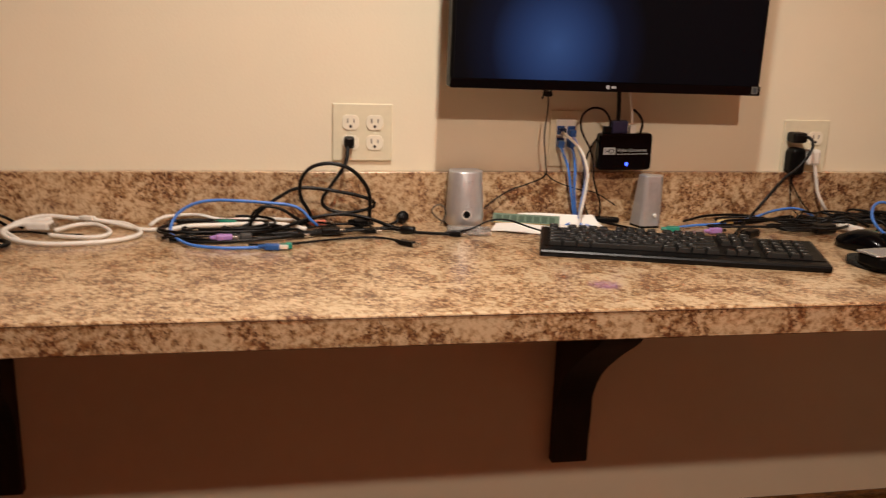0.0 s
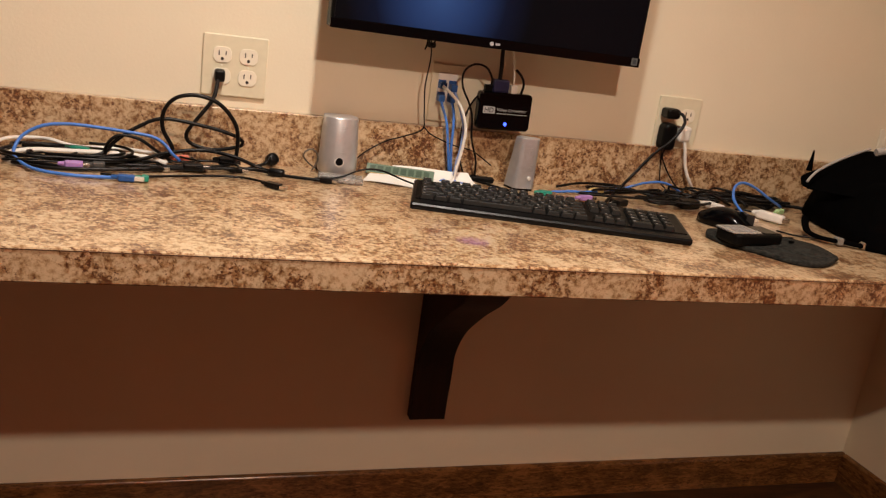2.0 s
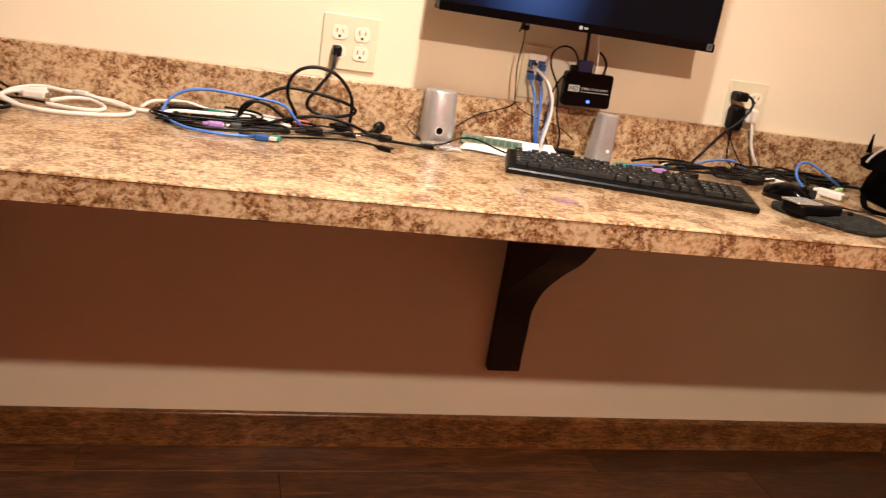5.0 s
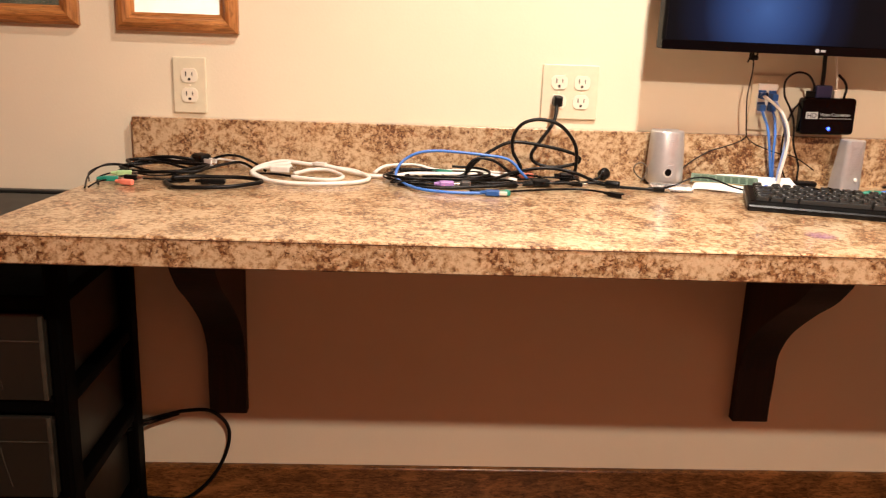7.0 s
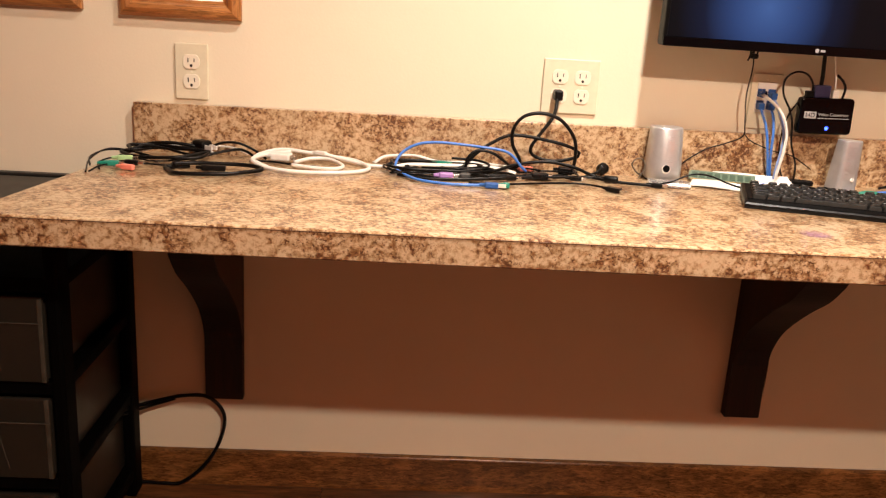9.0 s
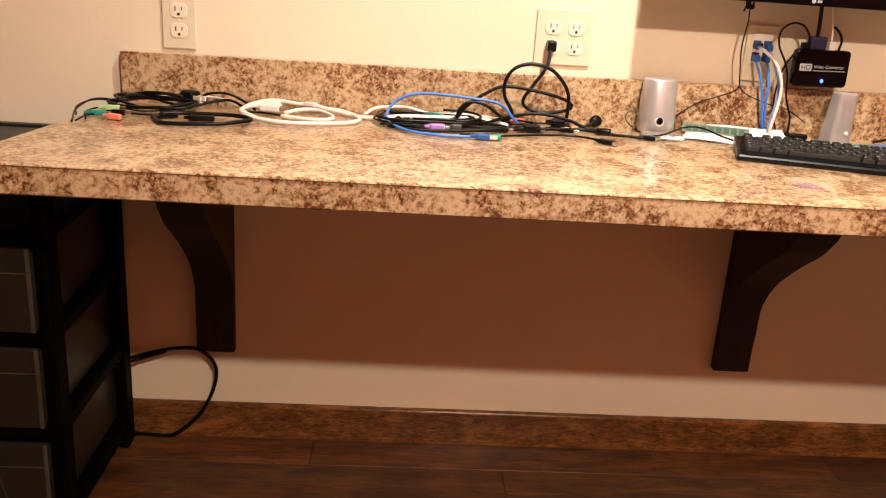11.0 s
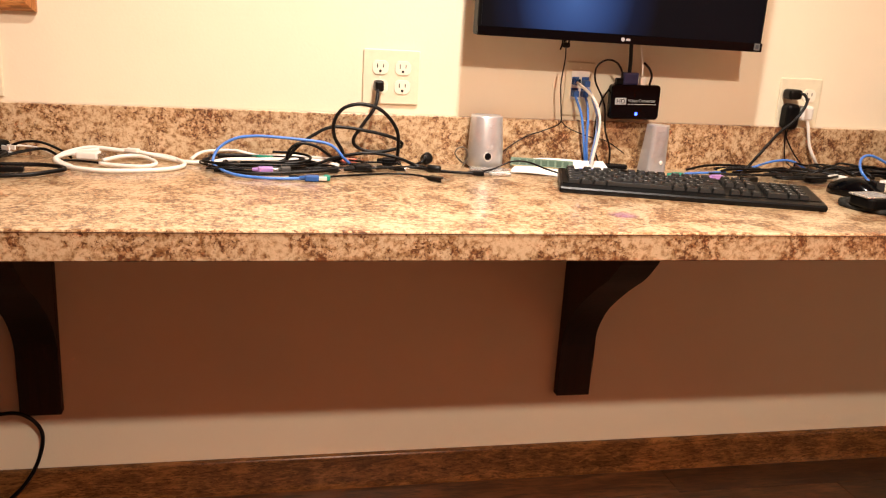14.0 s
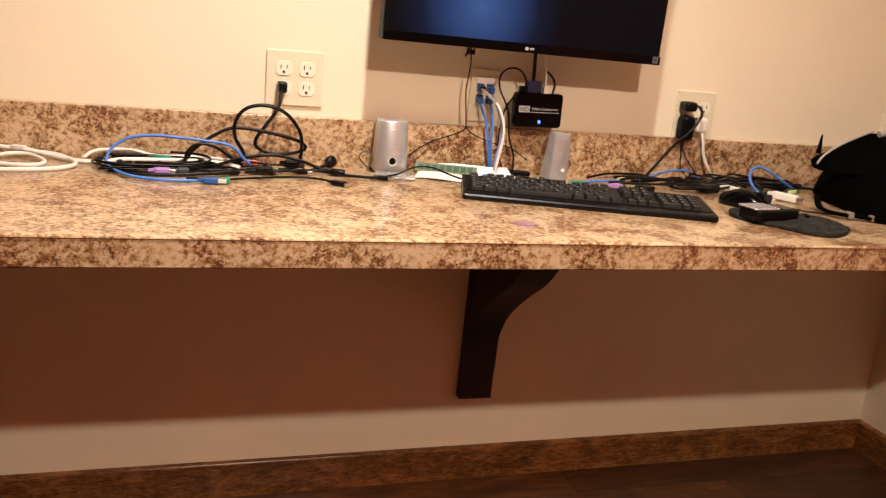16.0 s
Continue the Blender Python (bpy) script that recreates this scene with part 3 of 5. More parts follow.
lathe(bm, [(0.008, 0.008, -0.010), (0.012, 0.012, -0.006), (0.012, 0.012, 0.005), (0.009, 0.009, 0.009), (0.004, 0.004, 0.010)], 20)
part("round_plug", bm, RUBBER, c, smooth=True).matrix_basis = pose(0.990, -0.041, 0.7775, 62, 0, 20)
for k, (x, y, yaw) in enumerate(((0.735, -0.146, 12), (0.800, -0.117, 24), (0.869, -0.116, -6), (0.604, -0.125, 40))):
    cc = cable("audio_lead", ellipse_path(x, y, 0.7655, 0.060, 0.026, 1.3, 11 + k, 0.006, math.radians(yaw)), 0.0019, RUBBER, "thin black lead lying within the cable tangle", "tangled cables")
    plug_part(cc, "plug", (x + 0.05, y - 0.004, 0.769), 0.022, 0.010, 0.009, RUBBER, yaw, tip=METAL)
cable("flat_white_cable", [(0.514, -0.057, 0.7680), (0.539, -0.042, 0.781), (0.598, -0.037, 0.784), (0.646, -0.040, 0.7750), (0.723, -0.028, 0.7740), (0.789, -0.032, 0.7700)], 0.0050, WHITE_PL, "flat white cable running behind the black tangle", "tangled cables", 0.6)

# bundle at the open end of the counter
c = cable("power_cable", [(0.022, -0.116, 0.7670), (0.038, -0.080, 0.7750), (0.065, -0.066, 0.786), (0.105, -0.065, 0.790), (0.146, -0.061, 0.786), (0.171, -0.055, 0.779)], 0.0036, RUBBER, "black power cord with a bare three-pin plug, bundled on the counter", "tangled cables")
strand(c, ellipse_path(0.108, -0.106, 0.767, 0.080, 0.040, 2.2, 3, 0.010), 0.0033, RUBBER)
strand(c, ellipse_path(0.220, -0.213, 0.766, 0.090, 0.040, 1.15, 2, 0.003, 0.15), 0.0040, RUBBER)
strand(c, [(0.176, -0.055, 0.779), (0.207, -0.055, 0.793), (0.241, -0.055, 0.794), (0.276, -0.057, 0.780), (0.298, -0.071, 0.7680)], 0.0026, RUBBER)
strand(c, [(0.172, -0.069, 0.7760), (0.141, -0.115, 0.7690), (0.138, -0.170, 0.7665), (0.144, -0.189, 0.7665)], 0.0036, RUBBER)
pl = plug_part(c, "plug", (0.167, -0.054, 0.784), 0.034, 0.028, 0.026, RUBBER, -38)
for dy in (-0.006, 0.006):
    part("prong", block(0.016, 0.038, dy - 0.0014, dy + 0.0014, -0.003, 0.0050), NICKEL, pl, "flat metal prong")
bm = bmesh.new()
rod(bm, (0.016, 0, -0.008), (0.036, 0, -0.008), 0.0023)
part("prong", bm, NICKEL, pl, "round metal prong")
plug_part(c, "strain_relief", (0.221, -0.197, 0.7690), 0.045, 0.014, 0.010, RUBBER, 3)
c = cable("audio_lead", [(0.011, -0.268, 0.7645), (-0.018, -0.163, 0.7680), (-0.006, -0.104, 0.7780), (0.033, -0.094, 0.7760), (0.084, -0.115, 0.7680), (0.133, -0.087, 0.7680)], 0.0017, RUBBER, "thin black audio lead with coloured plugs", "tangled cables")
strand(c, [(0.015, -0.262, 0.7645), (0.020, -0.232, 0.7680), (0.030, -0.211, 0.7690)], 0.0016, RUBBER)
strand(c, [(0.063, -0.190, 0.7690), (0.092, -0.185, 0.7680), (0.140, -0.174, 0.7665), (0.170, -0.114, 0.7680)], 0.0018, RUBBER)
plug_part(c, "plug", (0.035, -0.204, 0.7700), 0.028, 0.010, 0.010, TEAL, 10, "teal plug", METAL)
plug_part(c, "plug", (0.049, -0.167, 0.7740), 0.028, 0.010, 0.010, LIME, 8, "pale green plug", METAL)
plug_part(c, "plug", (0.072, -0.228, 0.7690), 0.026, 0.010, 0.010, PINK, -18, "salmon pink plug")
plug_part(c, "plug", (0.069, -0.194, 0.7710), 0.026, 0.010, 0.010, RUBBER, 0, tip=METAL)
cable("flat_white_cable", [(0.034, -0.079, 0.7680), (0.077, -0.052, 0.7760), (0.138, -0.032, 0.783), (0.220, -0.032, 0.781), (0.259, -0.048, 0.7720)], 0.0036, WHITE_PL, "flat white cable behind the black cord bundle", "tangled cables", 0.6)

for k, pts in enumerate(([(-0.004, -0.204, 0.7645), (-0.023, -0.145, 0.7700), (-0.003, -0.106, 0.777), (0.047, -0.103, 0.7750), (0.103, -0.125, 0.7680)], [(0.024, -0.236, 0.7645), (0.007, -0.182, 0.7680), (0.036, -0.144, 0.7720), (0.102, -0.152, 0.7680), (0.161, -0.114, 0.7680)])):
    cable("audio_lead", pts, 0.0016, RUBBER, "thin black audio lead curling at the counter's end", "tangled cables")
cable("black_lead", [(0.022, -0.098, 0.7680), (0.055, -0.078, 0.784), (0.098, -0.074, 0.780), (0.133, -0.083, 0.7740), (0.171, -0.087, 0.7700), (0.210, -0.073, 0.7780), (0.248, -0.065, 0.783), (0.282, -0.080, 0.7700)], 0.0028, RUBBER, "black cable woven through the cord bundle", "tangled cables")

# white cable loop
c = cable("white_cable", [(0.313, -0.154, 0.7670), (0.278, -0.099, 0.7700), (0.287, -0.058, 0.7760), (0.326, -0.037, 0.783), (0.379, -0.037, 0.7790), (0.427, -0.040, 0.7740), (0.475, -0.057, 0.7710), (0.507, -0.113, 0.7680), (0.488, -0.157, 0.7675), (0.436, -0.183, 0.7675), (0.364, -0.188, 0.7675), (0.305, -0.159, 0.7690), (0.278, -0.113, 0.7740), (0.306, -0.072, 0.7790), (0.345, -0.055, 0.782)], 0.0042, WHITE_PL, "white cable coiled in a flat oval on the counter", "tangled cables")
strand(c, [(0.358, -0.097, 0.7690), (0.388, -0.064, 0.7720), (0.424, -0.063, 0.7720), (0.455, -0.111, 0.7690), (0.440, -0.144, 0.7680), (0.399, -0.142, 0.7680), (0.357, -0.129, 0.7690)], 0.0040, WHITE_PL)
strand(c, [(0.408, -0.046, 0.780), (0.458, -0.055, 0.7710), (0.505, -0.085, 0.7675), (0.561, -0.081, 0.7670)], 0.0040, WHITE_PL)
plug_part(c, "plug", (0.330, -0.080, 0.7760), 0.040, 0.030, 0.015, WHITE_PL, -8, tip=METAL)
plug_part(c, "plug", (0.405, -0.046, 0.781), 0.026, 0.012, 0.008, WHITE_PL, -25)
c = cable("audio_lead", [(0.271, -0.103, 0.7680), (0.314, -0.098, 0.7680), (0.362, -0.111, 0.7660), (0.410, -0.119, 0.7660)], 0.0022, RUBBER, "thin black lead under the white cable loop", "tangled cables")

# white lead under the middle tangle
cable("white_lead", [(0.541, -0.107, 0.7680), (0.586, -0.096, 0.7750), (0.644, -0.087, 0.7750), (0.713, -0.084, 0.7760), (0.767, -0.088, 0.7740), (0.801, -0.099, 0.7680)], 0.0062, WHITE_PL, "thick white lead under the middle tangle", "tangled cables", 0.7)

# ---- speakers ----
SILVER_DARK = plain("grey_silver_plastic", (0.30, 0.30, 0.31), 0.38, 0.45, 0.05, 80, 0.1)

SILVER_PAINT = plain("silver_paint", (0.55, 0.56, 0.58), 0.34, 0.65, 0.05, 80, 0.1)
RIB = plain("matt_silver", (0.46, 0.46, 0.46), 0.55, 0.5, 0.05)


def speaker(place, turn, label, slim=1.0, port=True):
    s = thing("small_speaker", place, label, "speaker", "pair of small speakers", turn)
    n = 44

    def section(w, d):
        out = []
        for i in range(n):
            a = 2 * math.pi * i / n
            x, y = math.cos(a), math.sin(a)
            p_ = 7 if y > 0 else 2.3
            k = (abs(x) ** p_ + abs(y) ** p_) ** (-1 / p_)
            out.append((w * k * x * (1 - 0.16 * max(0, y)), (d if y < 0 else 0.024) * slim * k * y))
        return out
    bm = bmesh.new()
    rows = [(0.0345, 0.0370, 0.0045), (0.0372, 0.0400, 0.008), (0.0370, 0.0395, 0.030), (0.0352, 0.0350, 0.070), (0.0330, 0.0280, 0.108), (0.0322, 0.0272, 0.1105), (0.0304, 0.0255, 0.1112)]
    loops = [[bm.verts.new((x, y, z)) for x, y in section(w, d)] for w, d, z in rows]
    for a, b in zip(loops, loops[1:]):
        for i in range(n):
            bm.faces.new((a[i], a[(i + 1) % n], b[(i + 1) % n], b[i]))
    bm.faces.new(loops[0][::-1]), bm.faces.new(loops[-1])
    part("body", bm, SILVER_PAINT, s, smooth=True)
    bm = bmesh.new()
    extrude_outline(bm, section(0.033, 0.038), 0.0046, "Z")
    part("foot", bm, BLACK, s, "black rubber foot").location = (0, 0, 0.0023)
    for k in range(17):
        z = 0.044 + k * 0.0031
        t = (z - 0.030) / 0.074
        w, d = 0.0370 - 0.0034 * t, 0.0395 - 0.0108 * t
        pts = [(w * 1.003 * math.cos(a), -d * slim * 1.006 * abs(math.sin(a)), z) for a in [math.radians(205 + 130 * i / 14) for i in range(15)]]
        pts = [(x, y, z) for x, y, z in pts]
        part("grille_rib", tube(bmesh.new(), pts, 0.0007, 5, 0.02), RIB, s)
    if not port:
        return s
    bm = bmesh.new()
    extrude_outline(bm, oval(0.0092, 0.0092, 24), 0.004, "Y", 0.001, 1)
    # White ring set below the port paints its lit lower chamfer.
    part("port_ring", bm, WHITE_PL, s, "port ring coloured white as its lit lower edge").location = (-0.006, -0.0386, 0.0285)
    bm = bmesh.new()
    extrude_outline(bm, oval(0.0072, 0.0072, 24), 0.004, "Y")
    part("port", bm, BLACK, s, "black port hole").location = (-0.006, -0.0392, 0.0305)
    return s


speaker((1.111, -0.052, TOP + 0.0003), 4, "small silver desk speaker with a round port, before the backsplash")


def turned_speaker(place, turn, label):
    """The same speaker seen from its side: a leaning back, a rounded edge and an upright grille."""
    s = thing("small_speaker", place, label, "speaker", "pair of small speakers", turn)

    def section(k):
        low = [(-0.036, 0.002), (-0.010, -0.034), (0.033, -0.016), (0.036, 0.024), (-0.020, 0.034)]
        high = [(-0.0235, 0.004), (-0.006, -0.023), (0.0325, -0.012), (0.034, 0.018), (-0.012, 0.026)]
        return [(0.87 * (a + (c - a) * k) - 0.002, 0.9 * (b + (d - b) * k)) for (a, b), (c, d) in zip(low, high)]
    bm = bmesh.new()
    lo = [bm.verts.new((x, y, 0.0045)) for x, y in section(0)]
    hi = [bm.verts.new((x, y, 0.1050)) for x, y in section(1)]
    bm.faces.new(lo[::-1]), bm.faces.new(hi)
    for i in range(5):
        bm.faces.new((lo[i], lo[(i + 1) % 5], hi[(i + 1) % 5], hi[i]))
    up = [e for e in bm.edges if abs(e.verts[0].co.z - e.verts[1].co.z) > 0.05]
    bmesh.ops.bevel(bm, geom=up, offset=0.0065, segments=4, affect="EDGES", profile=0.5)
    rim = [e for e in bm.edges if min(v.co.z for v in e.verts) > 0.104]
    bmesh.ops.bevel(bm, geom=rim, offset=0.0015, segments=2, affect="EDGES", profile=0.5)
    part("body", bm, SILVER_PAINT, s)
    bm = bmesh.new()
    extrude_outline(bm, [(x * 0.94, y * 0.94) for x, y in section(0)], 0.0046, "Z")
    part("foot", bm, BLACK, s, "black rubber foot").location = (0, 0, 0.0023)

    def on_front(u, z):
        (ax, ay), (bx, by) = section((z - 0.0045) / 0.1005)[1:3]
        return Vector((ax + (bx - ax) * u + 0.0004, ay + (by - ay) * u - 0.0008, z))
    for k in range(17):
        z = 0.038 + k * 0.0034
        part("grille_rib", tube(bmesh.new(), [on_front(0.24, z), on_front(0.5, z), on_front(0.84, z)], 0.0004, 5, 0.02), SILVER_PAINT, s)
    bm = bmesh.new()
    extrude_outline(bm, oval(0.0040, 0.0040, 18), 0.004, "Y", 0.001, 1)
    part("knob", bm, WHITE_PL, s, "pale round knob").matrix_basis = Matrix.Translation(on_front(0.70, 0.026)) @ Matrix.Rotation(math.radians(23), 4, "Z")
    return s


turned_speaker((1.487, -0.070, TOP + 0.0003), -20, "small silver desk speaker turned aside beside the keyboard")
c = cable("speaker_wire", [(1.077, -0.041, 0.7660), (1.060, -0.046, 0.7750), (1.044, -0.065, 0.795), (1.054, -0.065, 0.807), (1.068, -0.061, 0.803), (1.073, -0.057, 0.785), (1.064, -0.055, 0.7650)], 0.0016, plain("grey_wire", (0.12, 0.10, 0.08), 0.5), "thin grey wire curled beside the speaker")

# ---- video converter hanging below the monitor ----
conv = thing("video_converter", (1.436, -0.048, 0.912), "black video converter box hanging on its cables, blue light lit", "converter box")
conv.matrix_basis = pose(1.436, -0.048, 0.912, 0, -1.0, 0)
bm = bmesh.new()
extrude_outline(bm, rounded(0.112, 0.074, 0.008, 5), 0.022, "Y", 0.003, 2)
part("case", bm, BLACK_GLOSS, conv)


def lettering(text, size, mat, parent, place, name="lettering", label=""):
    cu = bpy.data.curves.new("letters", "FONT")
    cu.body, cu.size, cu.extrude = text, size, 0.0002
    tmp = new("letters", cu)
    me = bpy.data.meshes.new_from_object(tmp.evaluated_get(bpy.context.evaluated_depsgraph_get()))
    bpy.data.objects.remove(tmp)
    me.materials.append(mat)
    o = new(name, me)
    o.parent = parent
    o.matrix_basis = pose(*place, 90, 0, 0)
    if label:
        o["label"] = label
    return o


PRINT = plain("white_print", (0.30, 0.30, 0.30), 0.5, vary=0.03)
bd = part("badge", block(-0.047, -0.022, -0.0118, -0.0108, -0.005, 0.009), PRINT, conv, "white printed badge")
lettering("HD", 0.0135, BLACK_GLOSS, bd, (-0.0445, -0.0121, -0.0025))
lettering("Video Converter", 0.0092, PRINT, conv, (-0.018, -0.0114, 0.0005), label="white lettering")
for k in range(9):
    part("print_bar", block(-0.018 + k * 0.0075, -0.0125 + k * 0.0075, -0.0115, -0.0109, -0.0050, -0.0034), PRINT, conv)
bm = bmesh.new()
extrude_outline(bm, oval(0.0030, 0.0038, 18), 0.002, "Y")
part("indicator_light", bm, glow("blue_led", (0.03, 0.07, 1.0), 9.0), conv, "glowing blue indicator").location = (0.003, -0.0114, -0.0245)
vg = part("video_plug", block(-0.030, 0.004, -0.008, 0.008, 0.0365, 0.062, 0.003), plain("navy_plug", (0.010, 0.014, 0.060), 0.4), conv, "navy blue video plug")
part("socket", block(-0.045, -0.030, -0.007, 0.007, 0.0365, 0.050, 0.002), BLACK, conv)
part("usb_plug", block(0.008, 0.021, -0.009, 0.003, 0.0365, 0.053, 0.0015), WHITE_PL, conv, "white plug")
c = cable("video_cable", [(1.419, -0.048, 0.972), (1.419, -0.048, 0.992), (1.417, -0.050, 1.012), (1.414, -0.052, 1.042), (1.412, -0.054, 1.067)], 0.0040, RUBBER, "thick black video cable from monitor to converter")
c = cable("white_usb_cable", [(1.449, -0.051, 0.965), (1.448, -0.049, 0.983), (1.445, -0.048, 1.003), (1.439, -0.051, 1.027), (1.434, -0.054, 1.067)], 0.0021, WHITE_PL, "thin white cable from monitor to converter")
c = cable("black_lead", [(1.453, -0.042, 0.995), (1.467, -0.042, 0.983), (1.474, -0.042, 0.968), (1.471, -0.042, 0.948)], 0.0026, RUBBER, "short black lead looped above the converter")
c = cable("black_lead", [(1.402, -0.046, 0.955), (1.404, -0.046, 0.972), (1.389, -0.046, 0.993), (1.364, -0.046, 0.997), (1.344, -0.046, 0.981), (1.345, -0.046, 0.952), (1.364, -0.044, 0.920), (1.375, -0.042, 0.892), (1.380, -0.042, 0.851), (1.395, -0.044, 0.808), (1.403, -0.035, 0.7670), (1.415, -0.059, 0.7650), (1.459, -0.120, 0.7650)], 0.0021, RUBBER, "thin black lead hanging from the converter to the counter")
c = cable("black_lead", [(1.400, -0.042, 0.957), (1.378, -0.041, 0.933), (1.364, -0.039, 0.903), (1.358, -0.037, 0.857), (1.363, -0.037, 0.807), (1.382, -0.031, 0.7660)], 0.0018, RUBBER, "thin black lead hanging behind the network cables")
plug_part(c, "adapter_block", (1.416, -0.036, 0.7685), 0.050, 0.018, 0.010, BLACK, -12)
c = cable("monitor_lead", [(1.268, -0.057, 1.049), (1.268, -0.054, 1.032), (1.273, -0.046, 0.997), (1.270, -0.042, 0.942), (1.277, -0.039, 0.885), (1.277, -0.037, 0.859), (1.239, -0.031, 0.840), (1.206, -0.030, 0.828), (1.159, -0.037, 0.798), (1.139, -0.035, 0.7680)], 0.0014, RUBBER, "thin black lead hanging from the monitor, tied at the top")
strand(c, [(1.278, -0.038, 0.866), (1.300, -0.033, 0.849), (1.351, -0.030, 0.831), (1.391, -0.030, 0.823), (1.433, -0.037, 0.798)], 0.0012, RUBBER)
strand(c, [(1.258, -0.057, 1.044), (1.259, -0.059, 1.026), (1.256, -0.057, 1.014)], 0.0018, RUBBER)
strand(c, [(1.266, -0.057, 1.048), (1.262, -0.061, 1.026), (1.271, -0.061, 1.025), (1.275, -0.057, 1.048)], 0.0018, RUBBER)
part("tie", block(1.2604, 1.2764, -0.0613, -0.0513, 1.0186, 1.0286, 0.003), RUBBER, c)

# network leads from the jack plate
for k, (pts, r, mat, lab) in enumerate((
        ([(1.312, -0.0200, 0.921), (1.314, -0.031, 0.907), (1.325, -0.037, 0.877), (1.334, -0.039, 0.829), (1.347, -0.028, 0.7750), (1.345, -0.038, 0.7660), (1.316, -0.075, 0.7660)], 0.0028, BLUE_CABLE, "blue network cable hanging from the jack plate"),
        ([(1.334, -0.0200, 0.921), (1.337, -0.033, 0.902), (1.339, -0.042, 0.867), (1.340, -0.042, 0.831), (1.352, -0.028, 0.7750), (1.354, -0.045, 0.7660), (1.347, -0.084, 0.7660)], 0.0028, BLUE_CABLE, "blue network cable hanging from the jack plate"),
        ([(1.334, -0.0240, 0.943), (1.342, -0.042, 0.919), (1.357, -0.048, 0.877), (1.358, -0.049, 0.837), (1.351, -0.052, 0.792), (1.355, -0.050, 0.7660), (1.367, -0.093, 0.7660)], 0.0027, PALE_BLUE, "pale blue network cable hanging from the jack plate"),
        ([(1.312, -0.0240, 0.946), (1.326, -0.042, 0.934), (1.344, -0.057, 0.912), (1.357, -0.063, 0.875), (1.356, -0.065, 0.836), (1.348, -0.068, 0.792), (1.345, -0.065, 0.7670), (1.305, -0.094, 0.7660)], 0.0032, WHITE_PL, "white network cable arching from the jack plate"))):
    c = cable("network_cable", pts, r, mat, lab, "network cables")
    x, y, z = pts[0]
    part("plug", block(x - 0.0065, x + 0.0065, y - 0.008, y + 0.010, z - 0.006, z + 0.008, 0.002), CLEAR if mat is WHITE_PL else DEEP_BLUE, c)

# ---- plugs at the crowded outlet ----
c = cable("power_cable", [(1.838, -0.037, 0.943), (1.847, -0.046, 0.943), (1.852, -0.054, 0.928), (1.839, -0.059, 0.905), (1.816, -0.063, 0.880), (1.787, -0.065, 0.858), (1.739, -0.078, 0.812), (1.706, -0.079, 0.7720), (1.672, -0.117, 0.7665), (1.632, -0.171, 0.7665)], 0.0034, RUBBER, "black power cord running from the outlet down to the counter")
part("plug", block(1.8156, 1.8476, -0.0420, -0.0085, 0.9301, 0.9521, 0.006), RUBBER, c)
ad = thing("power_adapter", (1.832, -0.0085, 0.891), "black wall adapter plugged into the ivory outlet", "adapter")
bm = bmesh.new()
extrude_outline(bm, rounded(0.033, 0.058, 0.012, 5), 0.034, "Y", 0.008, 3)
part("case", bm, BLACK, ad).location = (0, -0.018, 0)
part("lead", tube(bmesh.new(), [(0.0, -0.020, -0.030), (-0.003, -0.022, -0.045), (0.012, -0.020, -0.068), (0.030, -0.022, -0.092), (0.045, -0.030, -0.110)], 0.0017), RUBBER, ad)
part("lead", tube(bmesh.new(), [(-0.006, -0.020, -0.030), (0.000, -0.018, -0.070), (0.003, -0.024, -0.100), (0.010, -0.040, -0.112)], 0.0015), RUBBER, ad)
c = cable("white_power_cable", [(1.876, -0.0280, 0.886), (1.880, -0.033, 0.868), (1.889, -0.035, 0.828), (1.905, -0.039, 0.797), (1.936, -0.028, 0.7670), (1.948, -0.055, 0.7660)], 0.0038, WHITE_PL, "white power cord hanging from the outlet")
part("plug", block(1.8575, 1.8875, -0.0360, -0.0085, 0.8821, 0.9161, 0.006), WHITE_PL, c)

# ---- keyboard ----
kb = thing("keyboard", (1.196, -0.295, TOP + 0.0004), "black full-size computer keyboard lying askew on the counter", "keyboard", turn=-17.2)
kb.scale = (1.025, 0.90, 1)
KW, KD = 0.478, 0.150
bm = bmesh.new()
side = [(0, 0.004), (0.003, 0.000), (KD - 0.01, 0.004), (KD, 0.008), (KD, 0.020), (KD - 0.003, 0.024), (0.028, 0.0145), (0.010, 0.0125), (0.003, 0.011), (0, 0.008)]
extrude_outline(bm, side, KW, "X", 0.003, 2)
part("case", bm, plain("satin_black_plastic", (0.0022, 0.0022, 0.0024), 0.34, spec=0.18), kb).location = (KW / 2, 0, 0)
bm = bmesh.new()
deck = [(0.024, 0.0125), (KD - 0.006, 0.0228), (KD - 0.006, 0.0246), (0.024, 0.0152)]
extrude_outline(bm, deck, KW - 0.012, "X", 0.0005, 1)
part("deck", bm, BLACK, kb).location = (KW / 2, 0, 0)
LEGEND = plain("grey_legend", (0.30, 0.30, 0.30), 0.6)
key_meshes = {}


